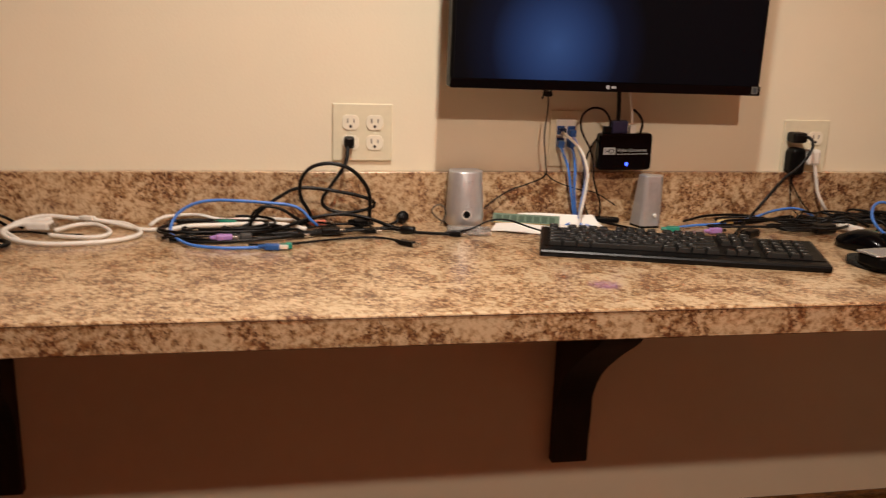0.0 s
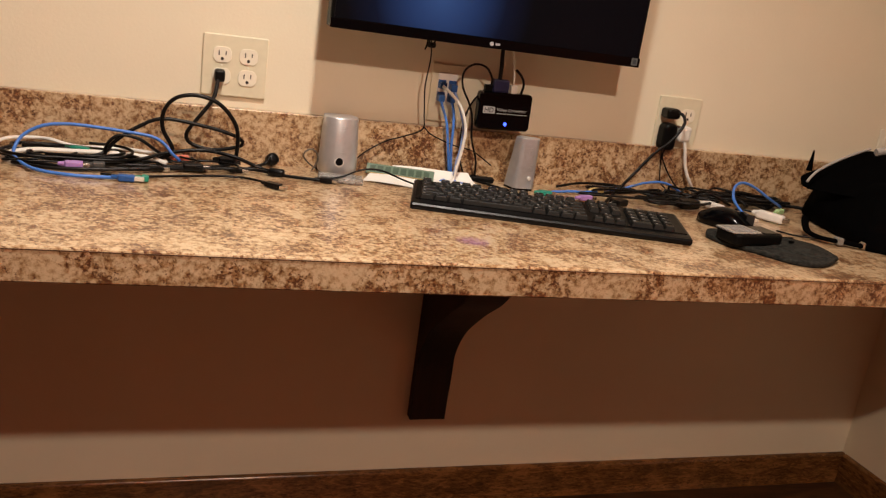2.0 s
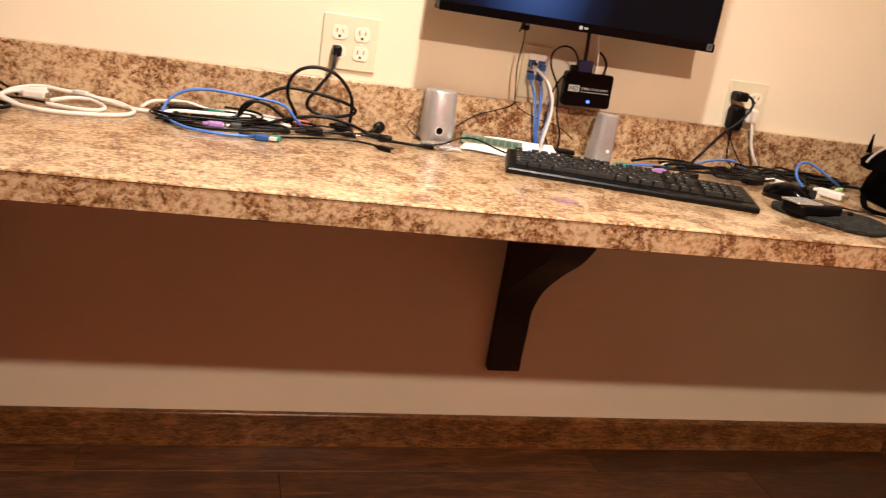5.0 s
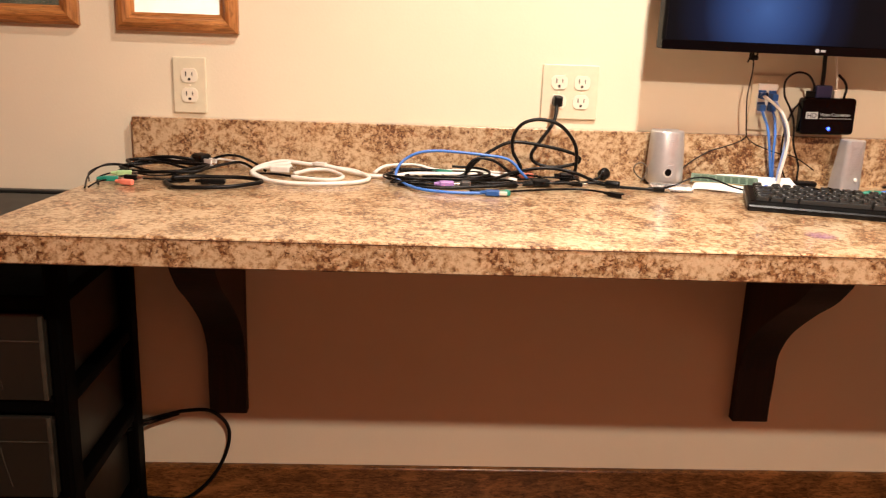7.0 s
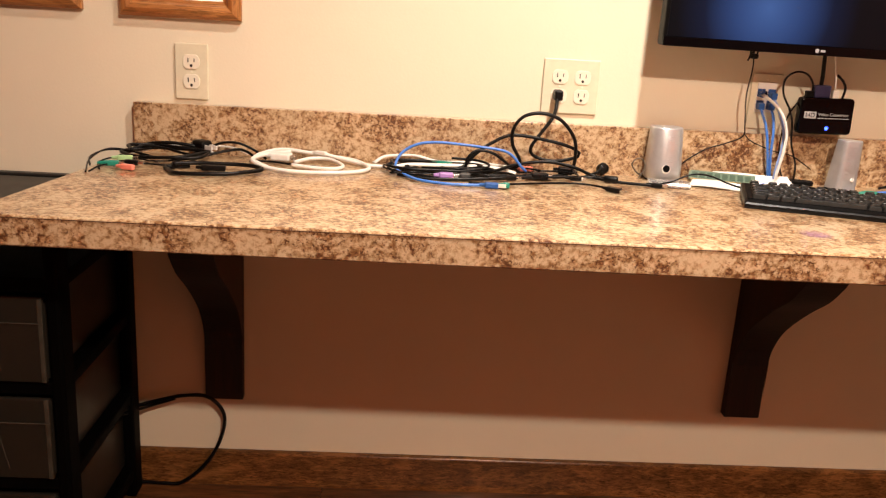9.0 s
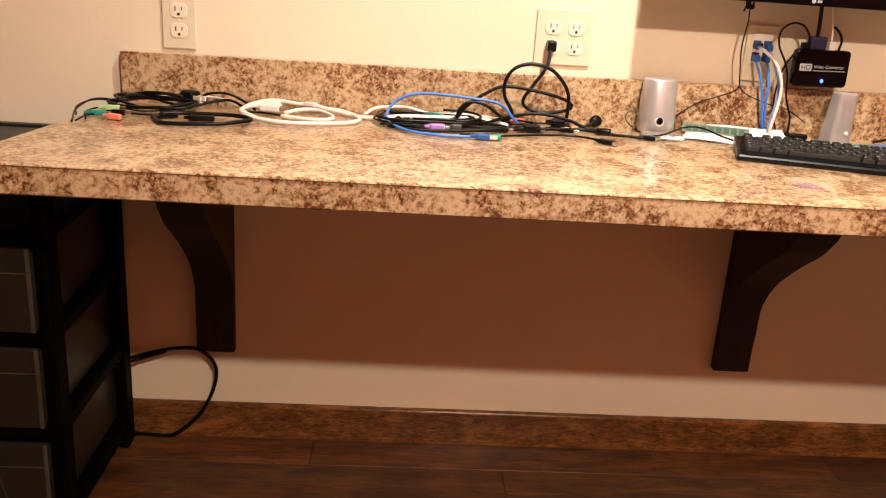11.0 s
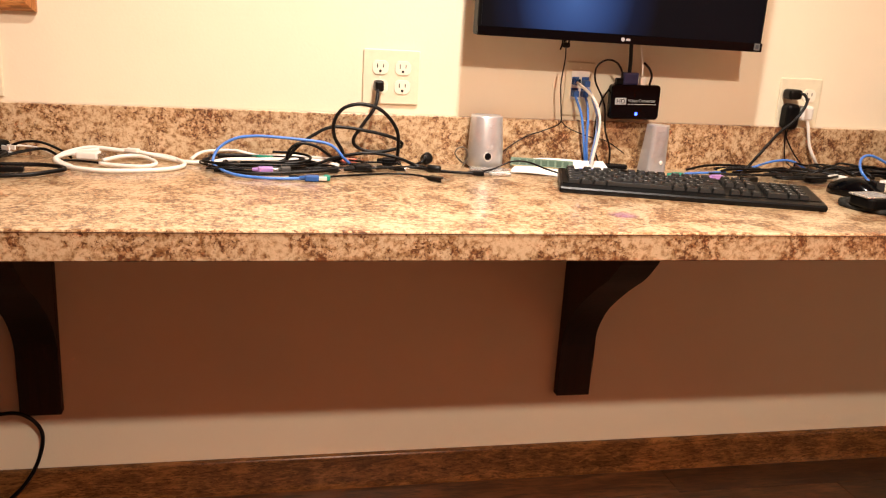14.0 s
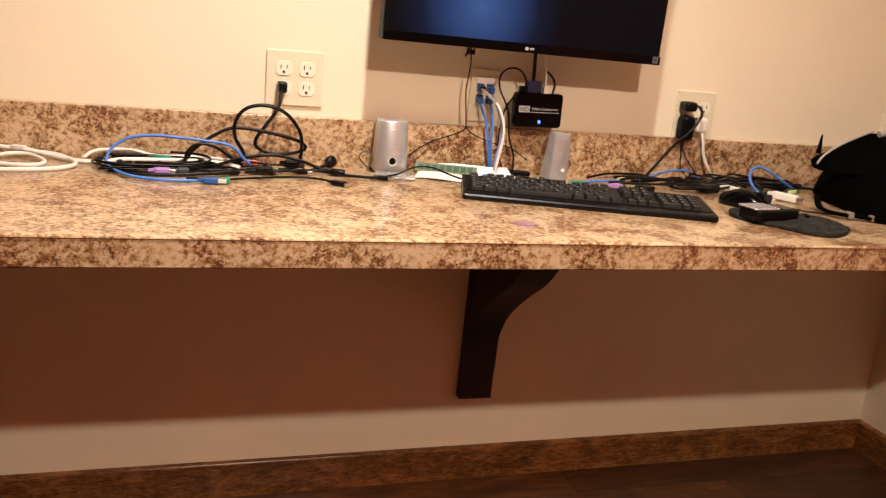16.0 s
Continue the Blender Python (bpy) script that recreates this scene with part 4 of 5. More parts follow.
def key_mesh(w):
    k = round(w, 4)
    if k not in key_meshes:
        bm = bmesh.new()
        lo = [bm.verts.new((sx * w / 2, sy * 0.0088, 0)) for sx, sy in ((-1, -1), (1, -1), (1, 1), (-1, 1))]
        hi = [bm.verts.new((sx * (w / 2 - 0.0022), sy * 0.0066 + 0.0006, 0.0075)) for sx, sy in ((-1, -1), (1, -1), (1, 1), (-1, 1))]
        bm.faces.new(hi)
        for i in range(4):
            bm.faces.new((lo[i], lo[(i + 1) % 4], hi[(i + 1) % 4], hi[i]))
        bmesh.ops.bevel(bm, geom=[e for e in bm.edges if max(v.co.z for v in e.verts) > 0.005], offset=0.0009, segments=1, affect="EDGES")
        x0 = -w / 2 + 0.0042
        f = bm.faces.new([bm.verts.new(q) for q in ((x0, 0.0012, 0.0079), (x0 + 0.0036, 0.0012, 0.0079), (x0 + 0.0036, 0.0042, 0.0079), (x0, 0.0042, 0.0079))])
        f.material_index = 1
        me = bpy.data.meshes.new("key")
        bm.to_mesh(me)
        bm.free()
        me.materials.append(KEYCAP), me.materials.append(LEGEND)
        key_meshes[k] = me
    return key_meshes[k]


U = 0.0192
TILT_K = math.degrees(math.atan2(0.0094, KD - 0.030))


def put_key(x, row, w, long=1.0):
    y = 0.036 + row * 0.0188 + (0.004 if row == 5 else 0)
    o = new("key", key_mesh(w * U - 0.0012))
    o.parent = kb
    o.matrix_basis = pose(x + w * U / 2, y, 0.0147 + (y - 0.024) * 0.0835, TILT_K, 0, 0) @ Matrix.Diagonal((1, long, 1, 1))


rows = [[1.25, 1.25, 1.25, 6.25, 1.25, 1.25, 1.25, 1.25], [2.25] + [1] * 10 + [2.75], [1.75] + [1] * 11 + [2.25], [1.5] + [1] * 12 + [1.5], [1] * 13 + [2]]
for r, ws in enumerate(rows):
    x = 0.014
    for w in ws:
        put_key(x, r, w)
        x += w * U
for k in range(13):
    put_key(0.014 + U * (k + (0.75 if k else 0) + 0.5 * ((k - 1) // 4 if k else 0)) * 0.98, 5, 0.98)
NAV = 0.014 + 15 * U + 0.008
for k in range(3):
    for r in (3, 4, 5):
        put_key(NAV + k * U, r, 1)
    put_key(NAV + k * U, 0, 1)
put_key(NAV + U, 1, 1)
PAD = NAV + 3 * U + 0.008
for r in range(5):
    for k in range(4):
        if r == 0 and k == 0:
            put_key(PAD, 0, 2)
        elif not (r == 0 and k == 1):
            put_key(PAD + k * U, r, 1)

# ---- papers, memory stick and small case ----
PAPER = plain("white_card", (0.80, 0.79, 0.74), 0.6, vary=0.04, scale=20)


def curled_sheet(name, corners, lift, label, category):
    """A thin sheet between four corners, raised gently along one edge."""
    a, b, c_, d = [Vector(q) for q in corners]
    bm = bmesh.new()
    n = 8
    sheets = []
    for drop in (0.0, 0.0012):
        grid = []
        for i in range(n + 1):
            row = []
            for j in range(n + 1):
                s_, t_ = i / n, j / n
                q = (a * (1 - s_) + b * s_) * (1 - t_) + (d * (1 - s_) + c_ * s_) * t_
                q.z += lift * t_ * t_ + 0.0015 * math.sin(6 * s_) - drop
                row.append(bm.verts.new(q))
            grid.append(row)
        for i in range(n):
            for j in range(n):
                f = (grid[i][j], grid[i + 1][j], grid[i + 1][j + 1], grid[i][j + 1])
                bm.faces.new(f if drop == 0 else f[::-1])
        sheets.append([grid[i][0] for i in range(n)] + [grid[n][j] for j in range(n)] + [grid[i][n] for i in range(n, 0, -1)] + [grid[0][j] for j in range(n, 0, -1)])
    for k in range(len(sheets[0])):
        m_ = (k + 1) % len(sheets[0])
        bm.faces.new((sheets[0][k], sheets[1][k], sheets[1][m_], sheets[0][m_]))
    return tagged(part(name, bm, PAPER), label, category)


curled_sheet("card_sheet", [(1.151, -0.111, 0.7655), (1.270, -0.144, 0.7655), (1.305, -0.094, 0.7655), (1.175, -0.063, 0.7655)], 0.004, "white card sheet lying beside the keyboard", "card")
curled_sheet("folded_card", [(1.219, -0.062, 0.7655), (1.393, -0.085, 0.7655), (1.382, -0.045, 0.7655), (1.228, -0.028, 0.7655)], 0.016, "folded white card behind the memory stick", "card")
ram = thing("memory_stick", (1.236, -0.059, 0.7745), "green computer memory stick lying on white card", "memory module", turn=-16)
ram.matrix_basis = pose(1.236, -0.062, 0.7755, 28, 0, -18)
PCB = plain("green_board", (0.13, 0.19, 0.14), 0.4)
part("board", block(-0.0665, 0.0665, -0.015, 0.015, -0.0006, 0.0006), PCB, ram)
for k in range(8):
    part("chip", block(-0.060 + k * 0.0152, -0.049 + k * 0.0152, -0.008, 0.009, 0.0005, 0.0016), plain("chip_green_black", (0.055, 0.095, 0.068), 0.4) if k == 0 else bpy.data.materials["chip_green_black"], ram)
part("contacts", block(-0.063, 0.063, -0.0150, -0.0122, 0.0005, 0.0008), BRASS, ram, "row of gold contacts")
cs = thing("clear_case", (1.107, -0.122, TOP + 0.0005), "small clear plastic case lying before the speaker", "plastic case", turn=-10)
MILKY = glass_like("scuffed_clear_plastic", (0.97, 0.97, 0.96), 0.10, 0.86, 1.4)
part("tray", block(-0.042, 0.042, -0.020, 0.020, 0, 0.008, 0.002), MILKY, cs)
# Pale block added inside the case to imitate the plastic's white glints.
part("insert", block(-0.030, 0.006, -0.010, 0.010, 0.0022, 0.0036), PALE_CLEAR, cs, "pale block added for white glints in the plastic")
part("lid", block(-0.041, 0.041, -0.019, 0.019, 0.0082, 0.0105, 0.001), MILKY, cs)
c = cable("black_lead", [(1.084, -0.147, 0.7720), (1.108, -0.140, 0.7760), (1.145, -0.138, 0.791), (1.181, -0.138, 0.791), (1.226, -0.138, 0.7760), (1.266, -0.166, 0.7690), (1.301, -0.170, 0.7665)], 0.0018, RUBBER, "thin black lead arching over the card to the keyboard")

# ---- cables behind the keyboard and mouse ----
c = cable("network_cable", [(1.502, -0.119, 0.7670), (1.534, -0.109, 0.7670), (1.588, -0.094, 0.7680), (1.641, -0.088, 0.7690), (1.729, -0.052, 0.7720), (1.782, -0.060, 0.791), (1.835, -0.057, 0.793), (1.891, -0.046, 0.7700), (1.913, -0.075, 0.7670)], 0.0028, BLUE_CABLE, "blue network cable lying along the backsplash", "tangled cables")
plug_part(c, "plug", (1.520, -0.129, 0.7690), 0.026, 0.011, 0.011, TEAL, -10, "teal plug", METAL)
plug_part(c, "plug", (1.601, -0.147, 0.7690), 0.028, 0.011, 0.011, PURPLE, 8, "lilac plug", METAL)
plug_part(c, "plug", (1.663, -0.078, 0.7710), 0.024, 0.011, 0.010, plain("yellow_plug", (0.65, 0.50, 0.20), 0.4), 0, "pale yellow plug", METAL)
for k, (x, y, rx, ry, turns, yaw) in enumerate(((1.726, -0.116, 0.115, 0.030, 1.1, -4), (1.834, -0.135, 0.090, 0.040, 1.2, 6), (2.013, -0.084, 0.095, 0.035, 1.8, -6))):
    cc = cable("black_lead", ellipse_path(x, y, 0.7665, rx, ry, turns, 21 + k, 0.010, math.radians(yaw)), 0.0026 + 0.0004 * (k % 3), RUBBER, "black cable heaped along the backsplash", "tangled cables")
for k, (x0, x1, y) in enumerate(((1.643, 2.083, -0.058), (1.772, 2.173, -0.058), (1.684, 2.126, -0.083), (1.817, 2.197, -0.058), (1.726, 2.057, -0.106), (1.900, 2.194, -0.114))):
    rng = random.Random(70 + k)
    pts = []
    for i in range(13):
        t = i / 12
        pts.append((x0 + (x1 - x0) * (t + 0.06 * rng.uniform(-1, 1)), y + 0.026 * rng.uniform(-1, 1), 0.7675 + 0.022 * rng.random() * math.sin(math.pi * t)))
    cable("black_lead", pts, 0.0024 + 0.0006 * (k % 3), RUBBER, "thick black cable tangled beside the bag" if k % 3 == 2 else "black cable tangled against the backsplash", "tangled cables")
c = cable("black_lead", [(1.578, -0.055, 0.7680), (1.643, -0.039, 0.7760), (1.729, -0.042, 0.7760), (1.792, -0.085, 0.7700), (1.857, -0.114, 0.7760), (1.893, -0.134, 0.792), (1.949, -0.138, 0.7720)], 0.0028, RUBBER, "black cable snaking behind the mouse", "tangled cables")
plug_part(c, "plug", (1.658, -0.179, 0.7710), 0.036, 0.024, 0.014, RUBBER, 28)
plug_part(c, "plug", (1.833, -0.154, 0.7730), 0.050, 0.026, 0.018, RUBBER, 10)
c = cable("network_cable", [(1.926, -0.230, 0.7740), (1.926, -0.206, 0.7780), (1.912, -0.198, 0.795), (1.925, -0.171, 0.807), (1.946, -0.148, 0.819), (1.973, -0.138, 0.823), (2.007, -0.137, 0.812), (2.046, -0.137, 0.792), (2.102, -0.112, 0.7700)], 0.0030, BLUE_CABLE, "blue network cable arched behind the mouse", "tangled cables")
plug_part(c, "plug", (1.924, -0.238, 0.7720), 0.022, 0.012, 0.010, BLUE_CABLE, -85, tip=PALE_CLEAR, tip_len=0.014)
c = cable("white_adapter_lead", [(1.835, -0.114, 0.7700), (1.862, -0.119, 0.7720), (1.880, -0.135, 0.7740)], 0.0022, WHITE_PL, "white plug with a teal connector behind the mouse", "tangled cables")
plug_part(c, "plug", (1.894, -0.163, 0.7740), 0.044, 0.014, 0.013, WHITE_PL, -72)
plug_part(c, "plug", (1.903, -0.207, 0.7740), 0.020, 0.012, 0.012, TEAL, -72, "teal connector", METAL)
c = cable("white_adapter_lead", [(1.942, -0.167, 0.7700), (1.959, -0.172, 0.7720), (1.971, -0.184, 0.7720)], 0.0022, RUBBER, "white cylindrical connector lying beside the bag", "tangled cables")
plug_part(c, "plug", (1.988, -0.223, 0.7730), 0.058, 0.019, 0.017, WHITE_PL, -62, tip=METAL)
plug_part(c, "plug", (2.055, -0.166, 0.7720), 0.030, 0.011, 0.011, LIME, 30, "pale green plug", METAL)

# ---- mouse, mouse pad and phone ----
pad = thing("mouse_pad", (1.842, -0.437, TOP + 0.0003), "charcoal mouse pad with a raised wrist rest", "mouse pad")
PADM = plain("charcoal_fabric", (0.020, 0.0205, 0.0185), 0.85, vary=0.9, scale=150, grain=0.8, spec=0.12)
ring = [(-0.110, 0.060), (-0.080, 0.098), (-0.030, 0.095), (0.040, 0.072), (0.075, 0.054), (0.098, 0.030), (0.100, -0.012), (0.082, -0.055), (0.042, -0.088), (0.002, -0.100), (-0.035, -0.085), (-0.070, -0.030), (-0.105, 0.015)]
loop = [(q.x, q.y) for q in glide([(u, v, 0) for u, v in ring + ring[:1]], 0.012)][:-1]
bm = bmesh.new()
extrude_outline(bm, loop, 0.009, "Z", 0.003, 2)
part("base", bm, PADM, pad).location = (0, 0, 0.0045)
bm = bmesh.new()
lathe(bm, [(0.072, 0.044, -0.004), (0.070, 0.042, 0.0006), (0.060, 0.034, 0.0022), (0.040, 0.020, 0.0032), (0.02, 0.008, 0.0035)], 36)
part("wrist_rest", bm, PADM, pad, smooth=True).matrix_basis = pose(0.026, -0.016, 0.0092, 0, 0, -38)
part("toggle", block(-0.005, 0.005, -0.003, 0.003, 0, 0.005, 0.0015), BLACK, pad).location = (0.030, 0.004, 0.0138)

mouse = thing("computer_mouse", (1.833, -0.291, TOP + 0.0003), "glossy black computer mouse standing behind the pad", "mouse", turn=-62)
bm = bmesh.new()
rows = []
for i in range(11):
    t = i / 10
    x = -0.055 + 0.110 * t
    w = 0.031 * (1 - (2 * t - 1) ** 4 * 0.55) * (1 - 0.10 * math.sin(math.pi * t))
    h = 0.012 + 0.026 * math.sin(math.pi * min(1, t * 0.85 + 0.10)) ** 1.2
    rows.append([bm.verts.new((x, w * math.cos(a) * (1 if k not in (0, 12) else 1), 0.001 + h * max(0, math.sin(a)) ** 0.7)) for k, a in enumerate([math.pi * q / 12 for q in range(13)])])
for a, b in zip(rows, rows[1:]):
    for k in range(12):
        bm.faces.new((a[k], b[k], b[k + 1], a[k + 1]))
    bm.faces.new((a[12], b[12], b[0], a[0]))
bm.faces.new(rows[0]), bm.faces.new(rows[-1][::-1])
bmesh.ops.recalc_face_normals(bm, faces=bm.faces[:])
part("shell", bm, BLACK_GLOSS, mouse, smooth=True)
bm = bmesh.new()
lathe(bm, [(0.007, 0.007, -0.003), (0.009, 0.009, -0.002), (0.009, 0.009, 0.002), (0.007, 0.007, 0.003)], 20)
part("scroll_wheel", bm, RUBBER, mouse, smooth=True).matrix_basis = pose(0.030, 0, 0.0300, 90, 0, 0)
part("button_gap", block(0.008, 0.054, -0.0005, 0.0005, 0.018, 0.0365), SLOT, mouse)
part("lead", tube(bmesh.new(), [(0.054, 0, 0.008), (0.070, 0.004, 0.004), (0.090, 0.030, 0.003), (0.110, 0.060, 0.004)], 0.0016), RUBBER, mouse)

ph = thing("card_reader", (1.790, -0.420, TOP + 0.0095), "black and silver handheld device resting on the mouse pad", "handheld device", turn=8)
bm = bmesh.new()
extrude_outline(bm, rounded(0.114, 0.060, 0.014, 5), 0.020, "Z", 0.004, 2)
part("body", bm, BLACK, ph).location = (0, 0, 0.010)
bm = bmesh.new()
extrude_outline(bm, rounded(0.066, 0.052, 0.006, 4), 0.003, "Z", 0.001, 1)
fp = part("face_plate", bm, plain("bright_silver", (0.62, 0.62, 0.62), 0.25, 0.8, 0.05), ph, "bright silver face plate")
fp.location = (-0.026, 0.002, 0.0210)
for k in range(5):
    part("ridge", block(-0.020 + k * 0.010, -0.017 + k * 0.010, -0.020, 0.020, 0.0012, 0.0022), SILVER_DARK, fp)
part("window", block(0.014, 0.048, -0.022, 0.024, 0.0200, 0.0212, 0.0005), BLACK_GLOSS, ph)

# ---- shoulder bag ----
NYLON = plain("black_nylon", (0.0008, 0.0008, 0.0009), 0.8, vary=0.3, scale=30, grain=0.6, spec=0.02)
MESH_GREY = plain("grey_padding", (0.36, 0.35, 0.33), 0.7, vary=0.1, scale=150, grain=0.4)
bag = thing("shoulder_bag", (2.272, -0.325, TOP + 0.0003), "black nylon shoulder bag with grey piping slumped in the corner", "bag")
bag.scale = (1.10, 1.04, 1.15)


def soft_hull(points, bevel, seed, ruck=0.004):
    bm = bmesh.new()
    for q in points:
        bm.verts.new(q)
    r = bmesh.ops.convex_hull(bm, input=bm.verts[:])
    bmesh.ops.delete(bm, geom=[v for v in bm.verts if not v.link_faces], context="VERTS")
    bmesh.ops.bevel(bm, geom=bm.edges[:], offset=bevel, segments=3, affect="EDGES", profile=0.6)
    bmesh.ops.triangulate(bm, faces=bm.faces[:])
    bmesh.ops.subdivide_edges(bm, edges=[e for e in bm.edges if e.calc_length() > 0.03], cuts=2, use_grid_fill=True)
    for v in bm.verts:
        if v.co.z > 0.006:
            v.co += Vector(noise.noise_vector(v.co * 18 + Vector((seed, 0, 0)))) * ruck
        v.co.z = max(v.co.z, 0.0)
    return bm


part("body", soft_hull([(-0.195, -0.085, 0), (0.045, -0.270, 0), (0.265, -0.050, 0), (0.10, 0.25, 0), (-0.03, 0.22, 0), (-0.185, -0.075, 0.03), (-0.165, 0.10, 0.040), (-0.135, 0.175, 0.0), (-0.125, 0.16, 0.06), (-0.13, -0.03, 0.10), (0.075, -0.240, 0.075), (0.02, -0.05, 0.132), (0.180, -0.02, 0.122), (0.265, 0.00, 0.10), (0.12, 0.23, 0.09), (0.0, 0.20, 0.10)], 0.010, 2), NYLON, bag, smooth=True)
fl = part("flap", soft_hull([(-0.205, 0.100, 0.066), (-0.195, 0.125, 0.085), (-0.125, -0.020, 0.070), (-0.075, 0.105, 0.142), (0.000, 0.105, 0.146), (0.105, 0.100, 0.128), (0.200, 0.090, 0.122), (-0.06, -0.04, 0.110), (0.16, -0.03, 0.115), (0.20, 0.16, 0.10), (-0.06, 0.17, 0.10)], 0.006, 5, 0.002), NYLON, bag, smooth=True)
part("piping", tube(bmesh.new(), [(-0.206, 0.086, 0.080), (-0.190, 0.088, 0.098), (-0.150, 0.090, 0.120), (-0.100, 0.092, 0.140), (-0.076, 0.092, 0.148)], 0.0024, 8, 0.01), MESH_GREY, fl, "grey piping")
part("padding", tube(bmesh.new(), [(-0.072, 0.080, 0.144), (-0.050, 0.078, 0.149), (-0.020, 0.078, 0.149), (-0.002, 0.078, 0.144)], 0.0068, 10, 0.008), MESH_GREY, fl, "pale grey padding")
part("padding", tube(bmesh.new(), [(0.006, 0.076, 0.142), (0.040, 0.074, 0.139), (0.075, 0.070, 0.133), (0.105, 0.068, 0.126)], 0.0050, 10, 0.008), MESH_GREY, fl, "pale grey padding")
bm = bmesh.new()
rod(bm, (-0.180, 0.120, 0.095), (-0.176, 0.124, 0.132), 0.006, 8, 0.0015)
part("zip_pull", bm, NYLON, bag)
part("front_pocket", soft_hull([(-0.150, -0.115, 0.004), (0.035, -0.268, 0.004), (0.050, -0.262, 0.055), (-0.130, -0.110, 0.050), (-0.10, -0.06, 0.004), (0.07, -0.22, 0.004), (0.07, -0.22, 0.055), (-0.10, -0.06, 0.05)], 0.006, 8, 0.002), NYLON, bag, smooth=True)
stp = part("strap", tube(bmesh.new(), [(-0.190, -0.075, 0.006), (-0.215, -0.060, 0.007), (-0.240, -0.050, 0.008), (-0.252, -0.030, 0.008), (-0.250, 0.000, 0.010), (-0.244, 0.018, 0.020), (-0.238, 0.026, 0.028)], 0.0075, 10, 0.01, 0.5), NYLON, bag)
part("buckle", block(-0.232, -0.222, -0.066, -0.048, 0.0025, 0.0145, 0.002), plain("grey_buckle", (0.22, 0.21, 0.19), 0.35), stp, "grey buckle")
part("buckle", block(-0.194, -0.180, -0.082, -0.068, 0.0015, 0.0135, 0.003), METAL, stp, "bright metal buckle")
for q in ((-0.10, -0.055, 0.088), (-0.035, -0.10, 0.080), (-0.05, -0.13, 0.060)):
    part("ring_clip", block(q[0] - 0.004, q[0] + 0.004, q[1] - 0.014, q[1] - 0.010, q[2] - 0.005, q[2] + 0.005, 0.001), METAL, bag, "small metal clip")
c = cable("black_lead", [(1.942, -0.305, 0.7650), (1.962, -0.333, 0.7650), (1.984, -0.352, 0.7670), (2.006, -0.365, 0.7680)], 0.0018, RUBBER, "thin black lead running under the bag strap")

# ---- red packet behind the bag ----
red = thing("red_packet", (2.555, -0.078, TOP + 0.0003), "red paper packet with white print standing behind the bag", "packet", turn=-14)
REDP = plain("red_card", (0.50, 0.010, 0.014), 0.45, vary=0.12, scale=25)
bm = block(-0.052, 0.056, -0.018, 0.018, 0, 0.180, 0.002)
for v in bm.verts:
    v.co += Vector(noise.noise_vector(v.co * 22)) * 0.003
    v.co.z = max(0, v.co.z)
part("wrapper", bm, REDP, red)
for k in range(4):
    part("print_bar", block(0.006, 0.040 - 0.006 * (k % 2), -0.0215, -0.0195, 0.150 - k * 0.010, 0.154 - k * 0.010), plain("pink_print", (0.72, 0.30, 0.28), 0.5) if k == 0 else bpy.data.materials["pink_print"], red)

# ---- drawer cart ----
CARTBLACK = plain("matt_black_plastic", (0.0008, 0.0008, 0.0009), 0.6, spec=0.05)
CLOUDY = glass_like("cloudy_plastic", (0.034, 0.033, 0.026), 0.36, 0.55)
# Highlight colour: paler than the drawers so lips, edges and streaks read bright.
CLOUDY_PALE = plain("brightened_drawer_edge", (0.050, 0.048, 0.038), 0.35, vary=0.35, scale=40)
cart = thing("drawer_cart", (-0.180, -0.2305, FLOOR_Z), "black plastic drawer cart with cloudy clear drawers beside the counter", "drawer cart")
CW, C0, C1, CH = 0.195, -0.1985, 0.1985, 0.716
# Lid plastic is lighter and more mottled than the posts.
CARTLID = plain("lighter_black_plastic", (0.011, 0.0115, 0.0105), 0.42, vary=0.4, scale=35, spec=0.4)
top = part("lid", block(-CW, CW, C0, C1, CH - 0.022, CH - 0.004, 0.006), CARTLID, cart)
for x0, x1, y0, y1 in ((-CW, CW, C0, C0 + 0.02), (-CW, CW, C1 - 0.02, C1), (-CW, -CW + 0.02, C0 + 0.02, C1 - 0.02), (CW - 0.02, CW, C0 + 0.02, C1 - 0.02)):
    part("raised_edge", block(x0, x1, y0, y1, CH - 0.005, CH + 0.003, 0.003), CARTLID, top)
part("rim", block(-CW + 0.03, CW - 0.03, C0 + 0.03, C1 - 0.03, CH - 0.0045, CH - 0.001, 0.002), CARTLID, top)
for sx in (-1, 1):
    for y0, y1 in ((C0, C0 + 0.052), (C1 - 0.048, C1)):
        bm = block(min(sx * CW, sx * (CW - 0.024)), max(sx * CW, sx * (CW - 0.024)), y0, y1, 0.0, CH - 0.022, 0.006)
        part("post", bm, CARTBLACK, cart)
LEVELS = [0.058, 0.243, 0.426, 0.611]
for z in LEVELS:
    part("shelf_frame", block(-CW + 0.004, CW - 0.004, C0 + 0.004, C1 - 0.004, z - 0.016, z + 0.010, 0.004), CARTBLACK, cart)
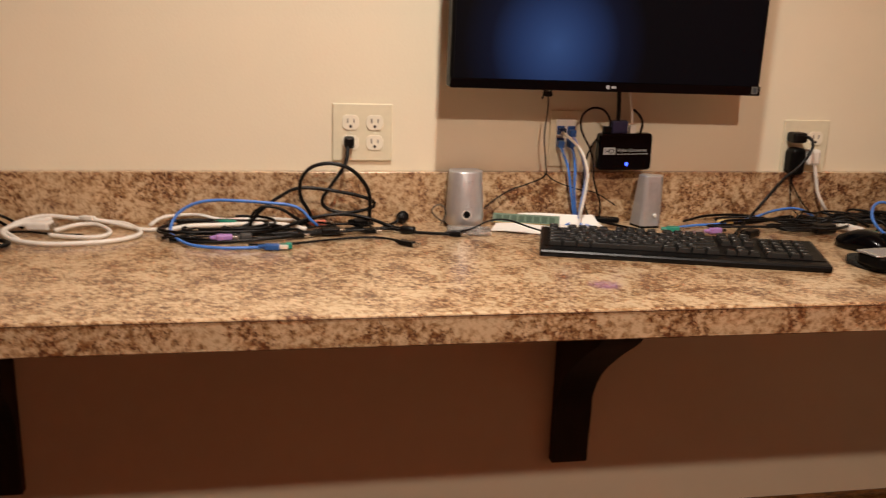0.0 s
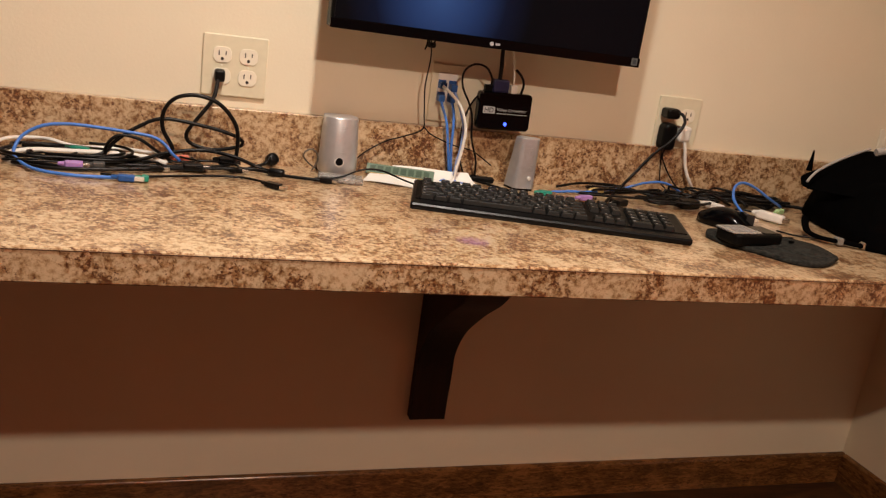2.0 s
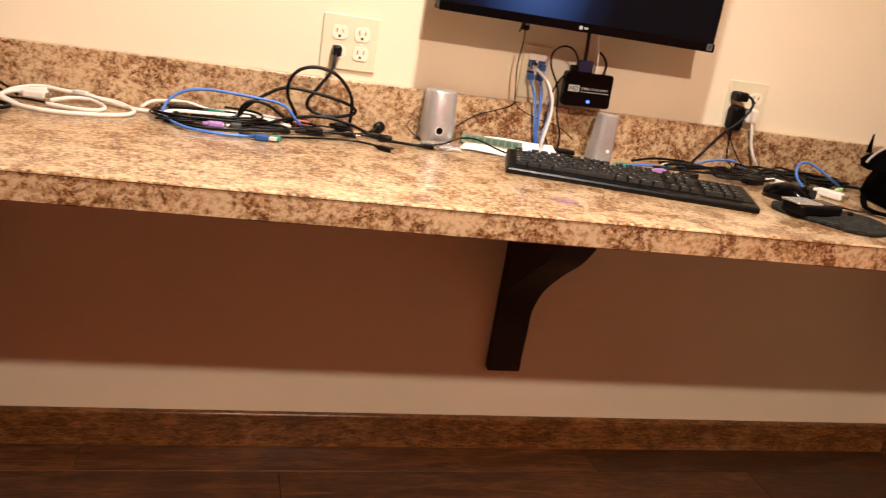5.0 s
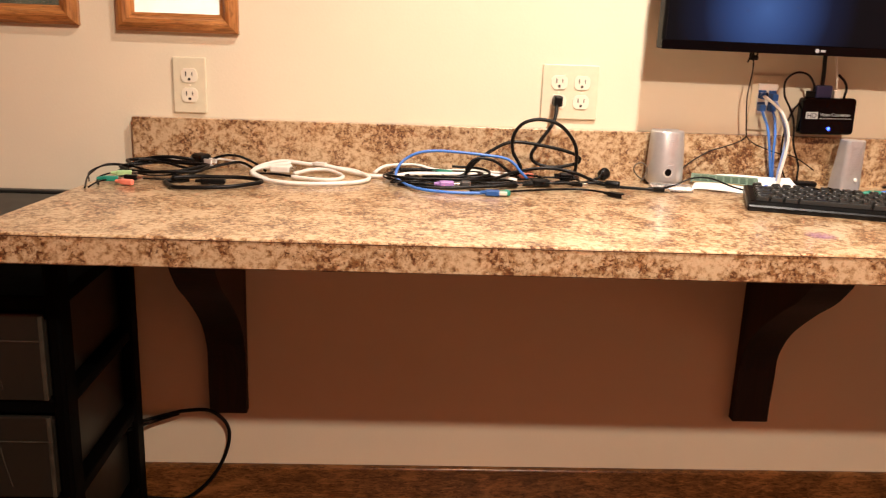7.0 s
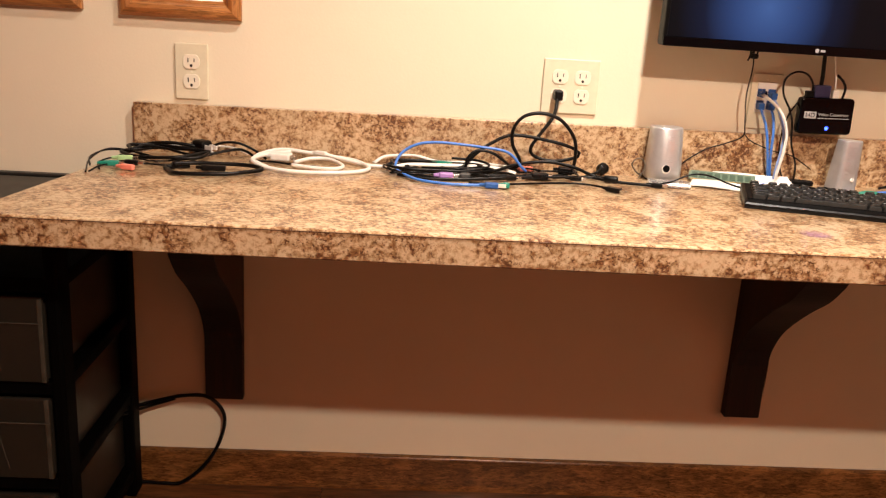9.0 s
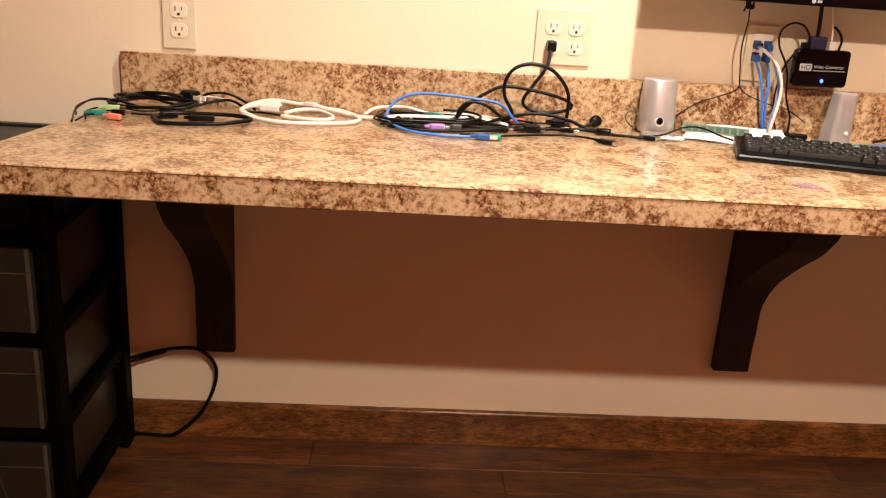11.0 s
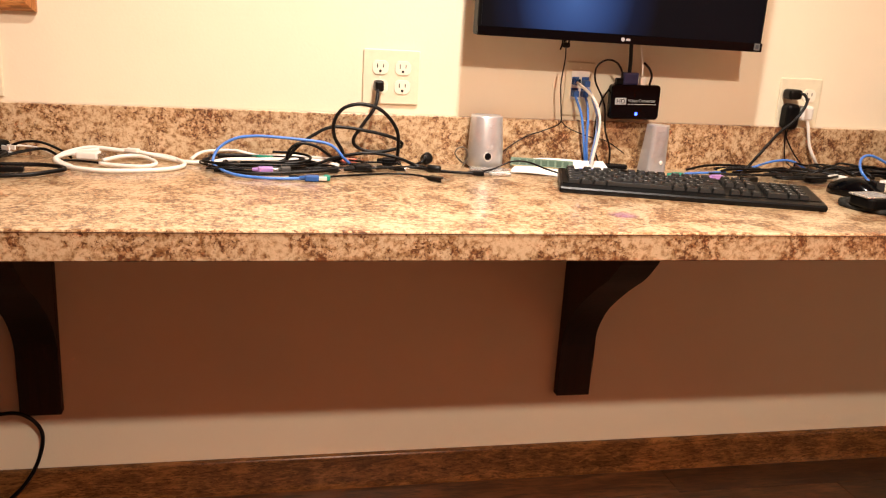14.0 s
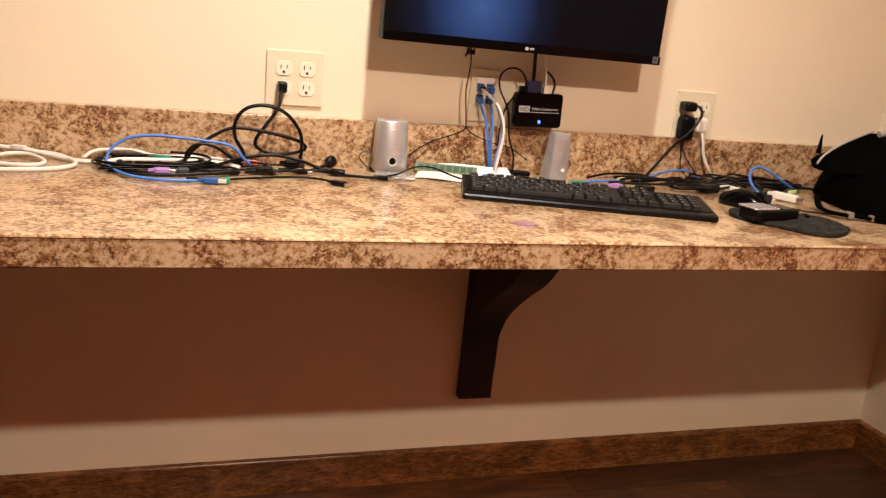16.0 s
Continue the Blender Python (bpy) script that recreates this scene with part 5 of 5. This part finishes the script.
for z in LEVELS[:3]:
    d = part("drawer", block(-CW + 0.028, CW - 0.026, C0 + 0.006, C1 - 0.02, z + 0.014, z + 0.156, 0.004), CLOUDY, cart, "cloudy clear drawer")
    part("drawer_front", block(-CW + 0.026, CW - 0.0255, C0 - 0.006, C0 + 0.004, z + 0.012, z + 0.166, 0.004), CLOUDY, d)
    part("lip", block(-CW + 0.026, CW - 0.0255, C0 - 0.009, C0 - 0.005, z + 0.1185, z + 0.1205, 0.0008), CLOUDY_PALE, d)
    part("front_edge", block(CW - 0.034, CW - 0.0262, C0 - 0.0085, C0 - 0.005, z + 0.014, z + 0.164, 0.001), CLOUDY_PALE, d)
    bm = bmesh.new()
    extrude_outline(bm, rounded(0.160, 0.030, 0.012, 5), 0.012, "Y", 0.003, 2)
    part("pull", bm, CLOUDY, d).location = (0, C0 - 0.009, z + 0.132)
    # Thin pale rod standing in for a reflection streak on the drawer front.
    part("reflection_streak", tube(bmesh.new(), [(0.078, C0 - 0.0066, z + 0.118), (0.084, C0 - 0.0066, z + 0.080), (0.094, C0 - 0.0066, z + 0.034)], 0.0011, 6, 0.02), CLOUDY_PALE, d)
    part("contents", soft_hull([(-0.12, -0.15, 0.0), (0.13, -0.16, 0.0), (0.12, 0.12, 0.0), (-0.12, 0.13, 0.0), (-0.08, -0.10, 0.06), (0.08, -0.12, 0.05), (0.05, 0.08, 0.07)], 0.006, z * 9, 0.004), plain("dark_clutter", (0.015, 0.015, 0.017), 0.6) if z == LEVELS[0] else bpy.data.materials["dark_clutter"], d).location = (0, 0, z + 0.016)
c = cable("floor_cable", [(-0.003, -0.111, 0.2173), (0.017, -0.026, 0.193), (0.066, -0.024, 0.207), (0.108, -0.024, 0.217), (0.163, -0.024, 0.216), (0.198, -0.024, 0.176), (0.190, -0.024, 0.114), (0.155, -0.024, 0.049), (0.101, -0.024, 0.000), (0.057, -0.024, -0.004), (-0.002, -0.024, -0.004), (-0.050, -0.074, -0.0017)], 0.0042, RUBBER, "black cable looping out behind the drawer cart to the floor")

strand(c, [(-0.003, -0.100, 0.203), (0.020, -0.030, 0.186), (0.056, -0.024, 0.197), (0.090, -0.024, 0.209)], 0.0034, RUBBER)

# ---- floor of planks ----
fl = structure("floor", block(WEST - 0.1, EAST + 0.1, SOUTH - 0.1, 0.10, FLOOR_Z - 0.06, FLOOR_Z - 0.005), plain("plank_gap", (0.012, 0.006, 0.004), 0.7), "dark brown wood-look plank floor", "floor")
PW, PL = 0.152, 1.22
bm = block(-PL / 2 + 0.0006, PL / 2 - 0.0006, -PW / 2 + 0.0005, PW / 2 - 0.0005, -0.006, 0, 0.0006, 1)
pm = bpy.data.meshes.new("plank")
bm.to_mesh(pm)
bm.free()
pm.materials.append(FLOORWOOD)
y, r = -PW / 2 + 0.03, 0
while y > -1.9:
    x = WEST - 0.3 + (0.27 + 0.43 * r) % PL
    while x < EAST + PL / 2:
        o = new("plank", pm)
        o.parent = fl
        o.location = (x, y, FLOOR_Z)
        x += PL
    y -= PW
    r += 1
part("plank_field", block(WEST - 0.05, EAST + 0.05, SOUTH, y + PW / 2 - 0.001, -0.004, 0.0), FLOORWOOD, fl).location = (0, 0, FLOOR_Z)
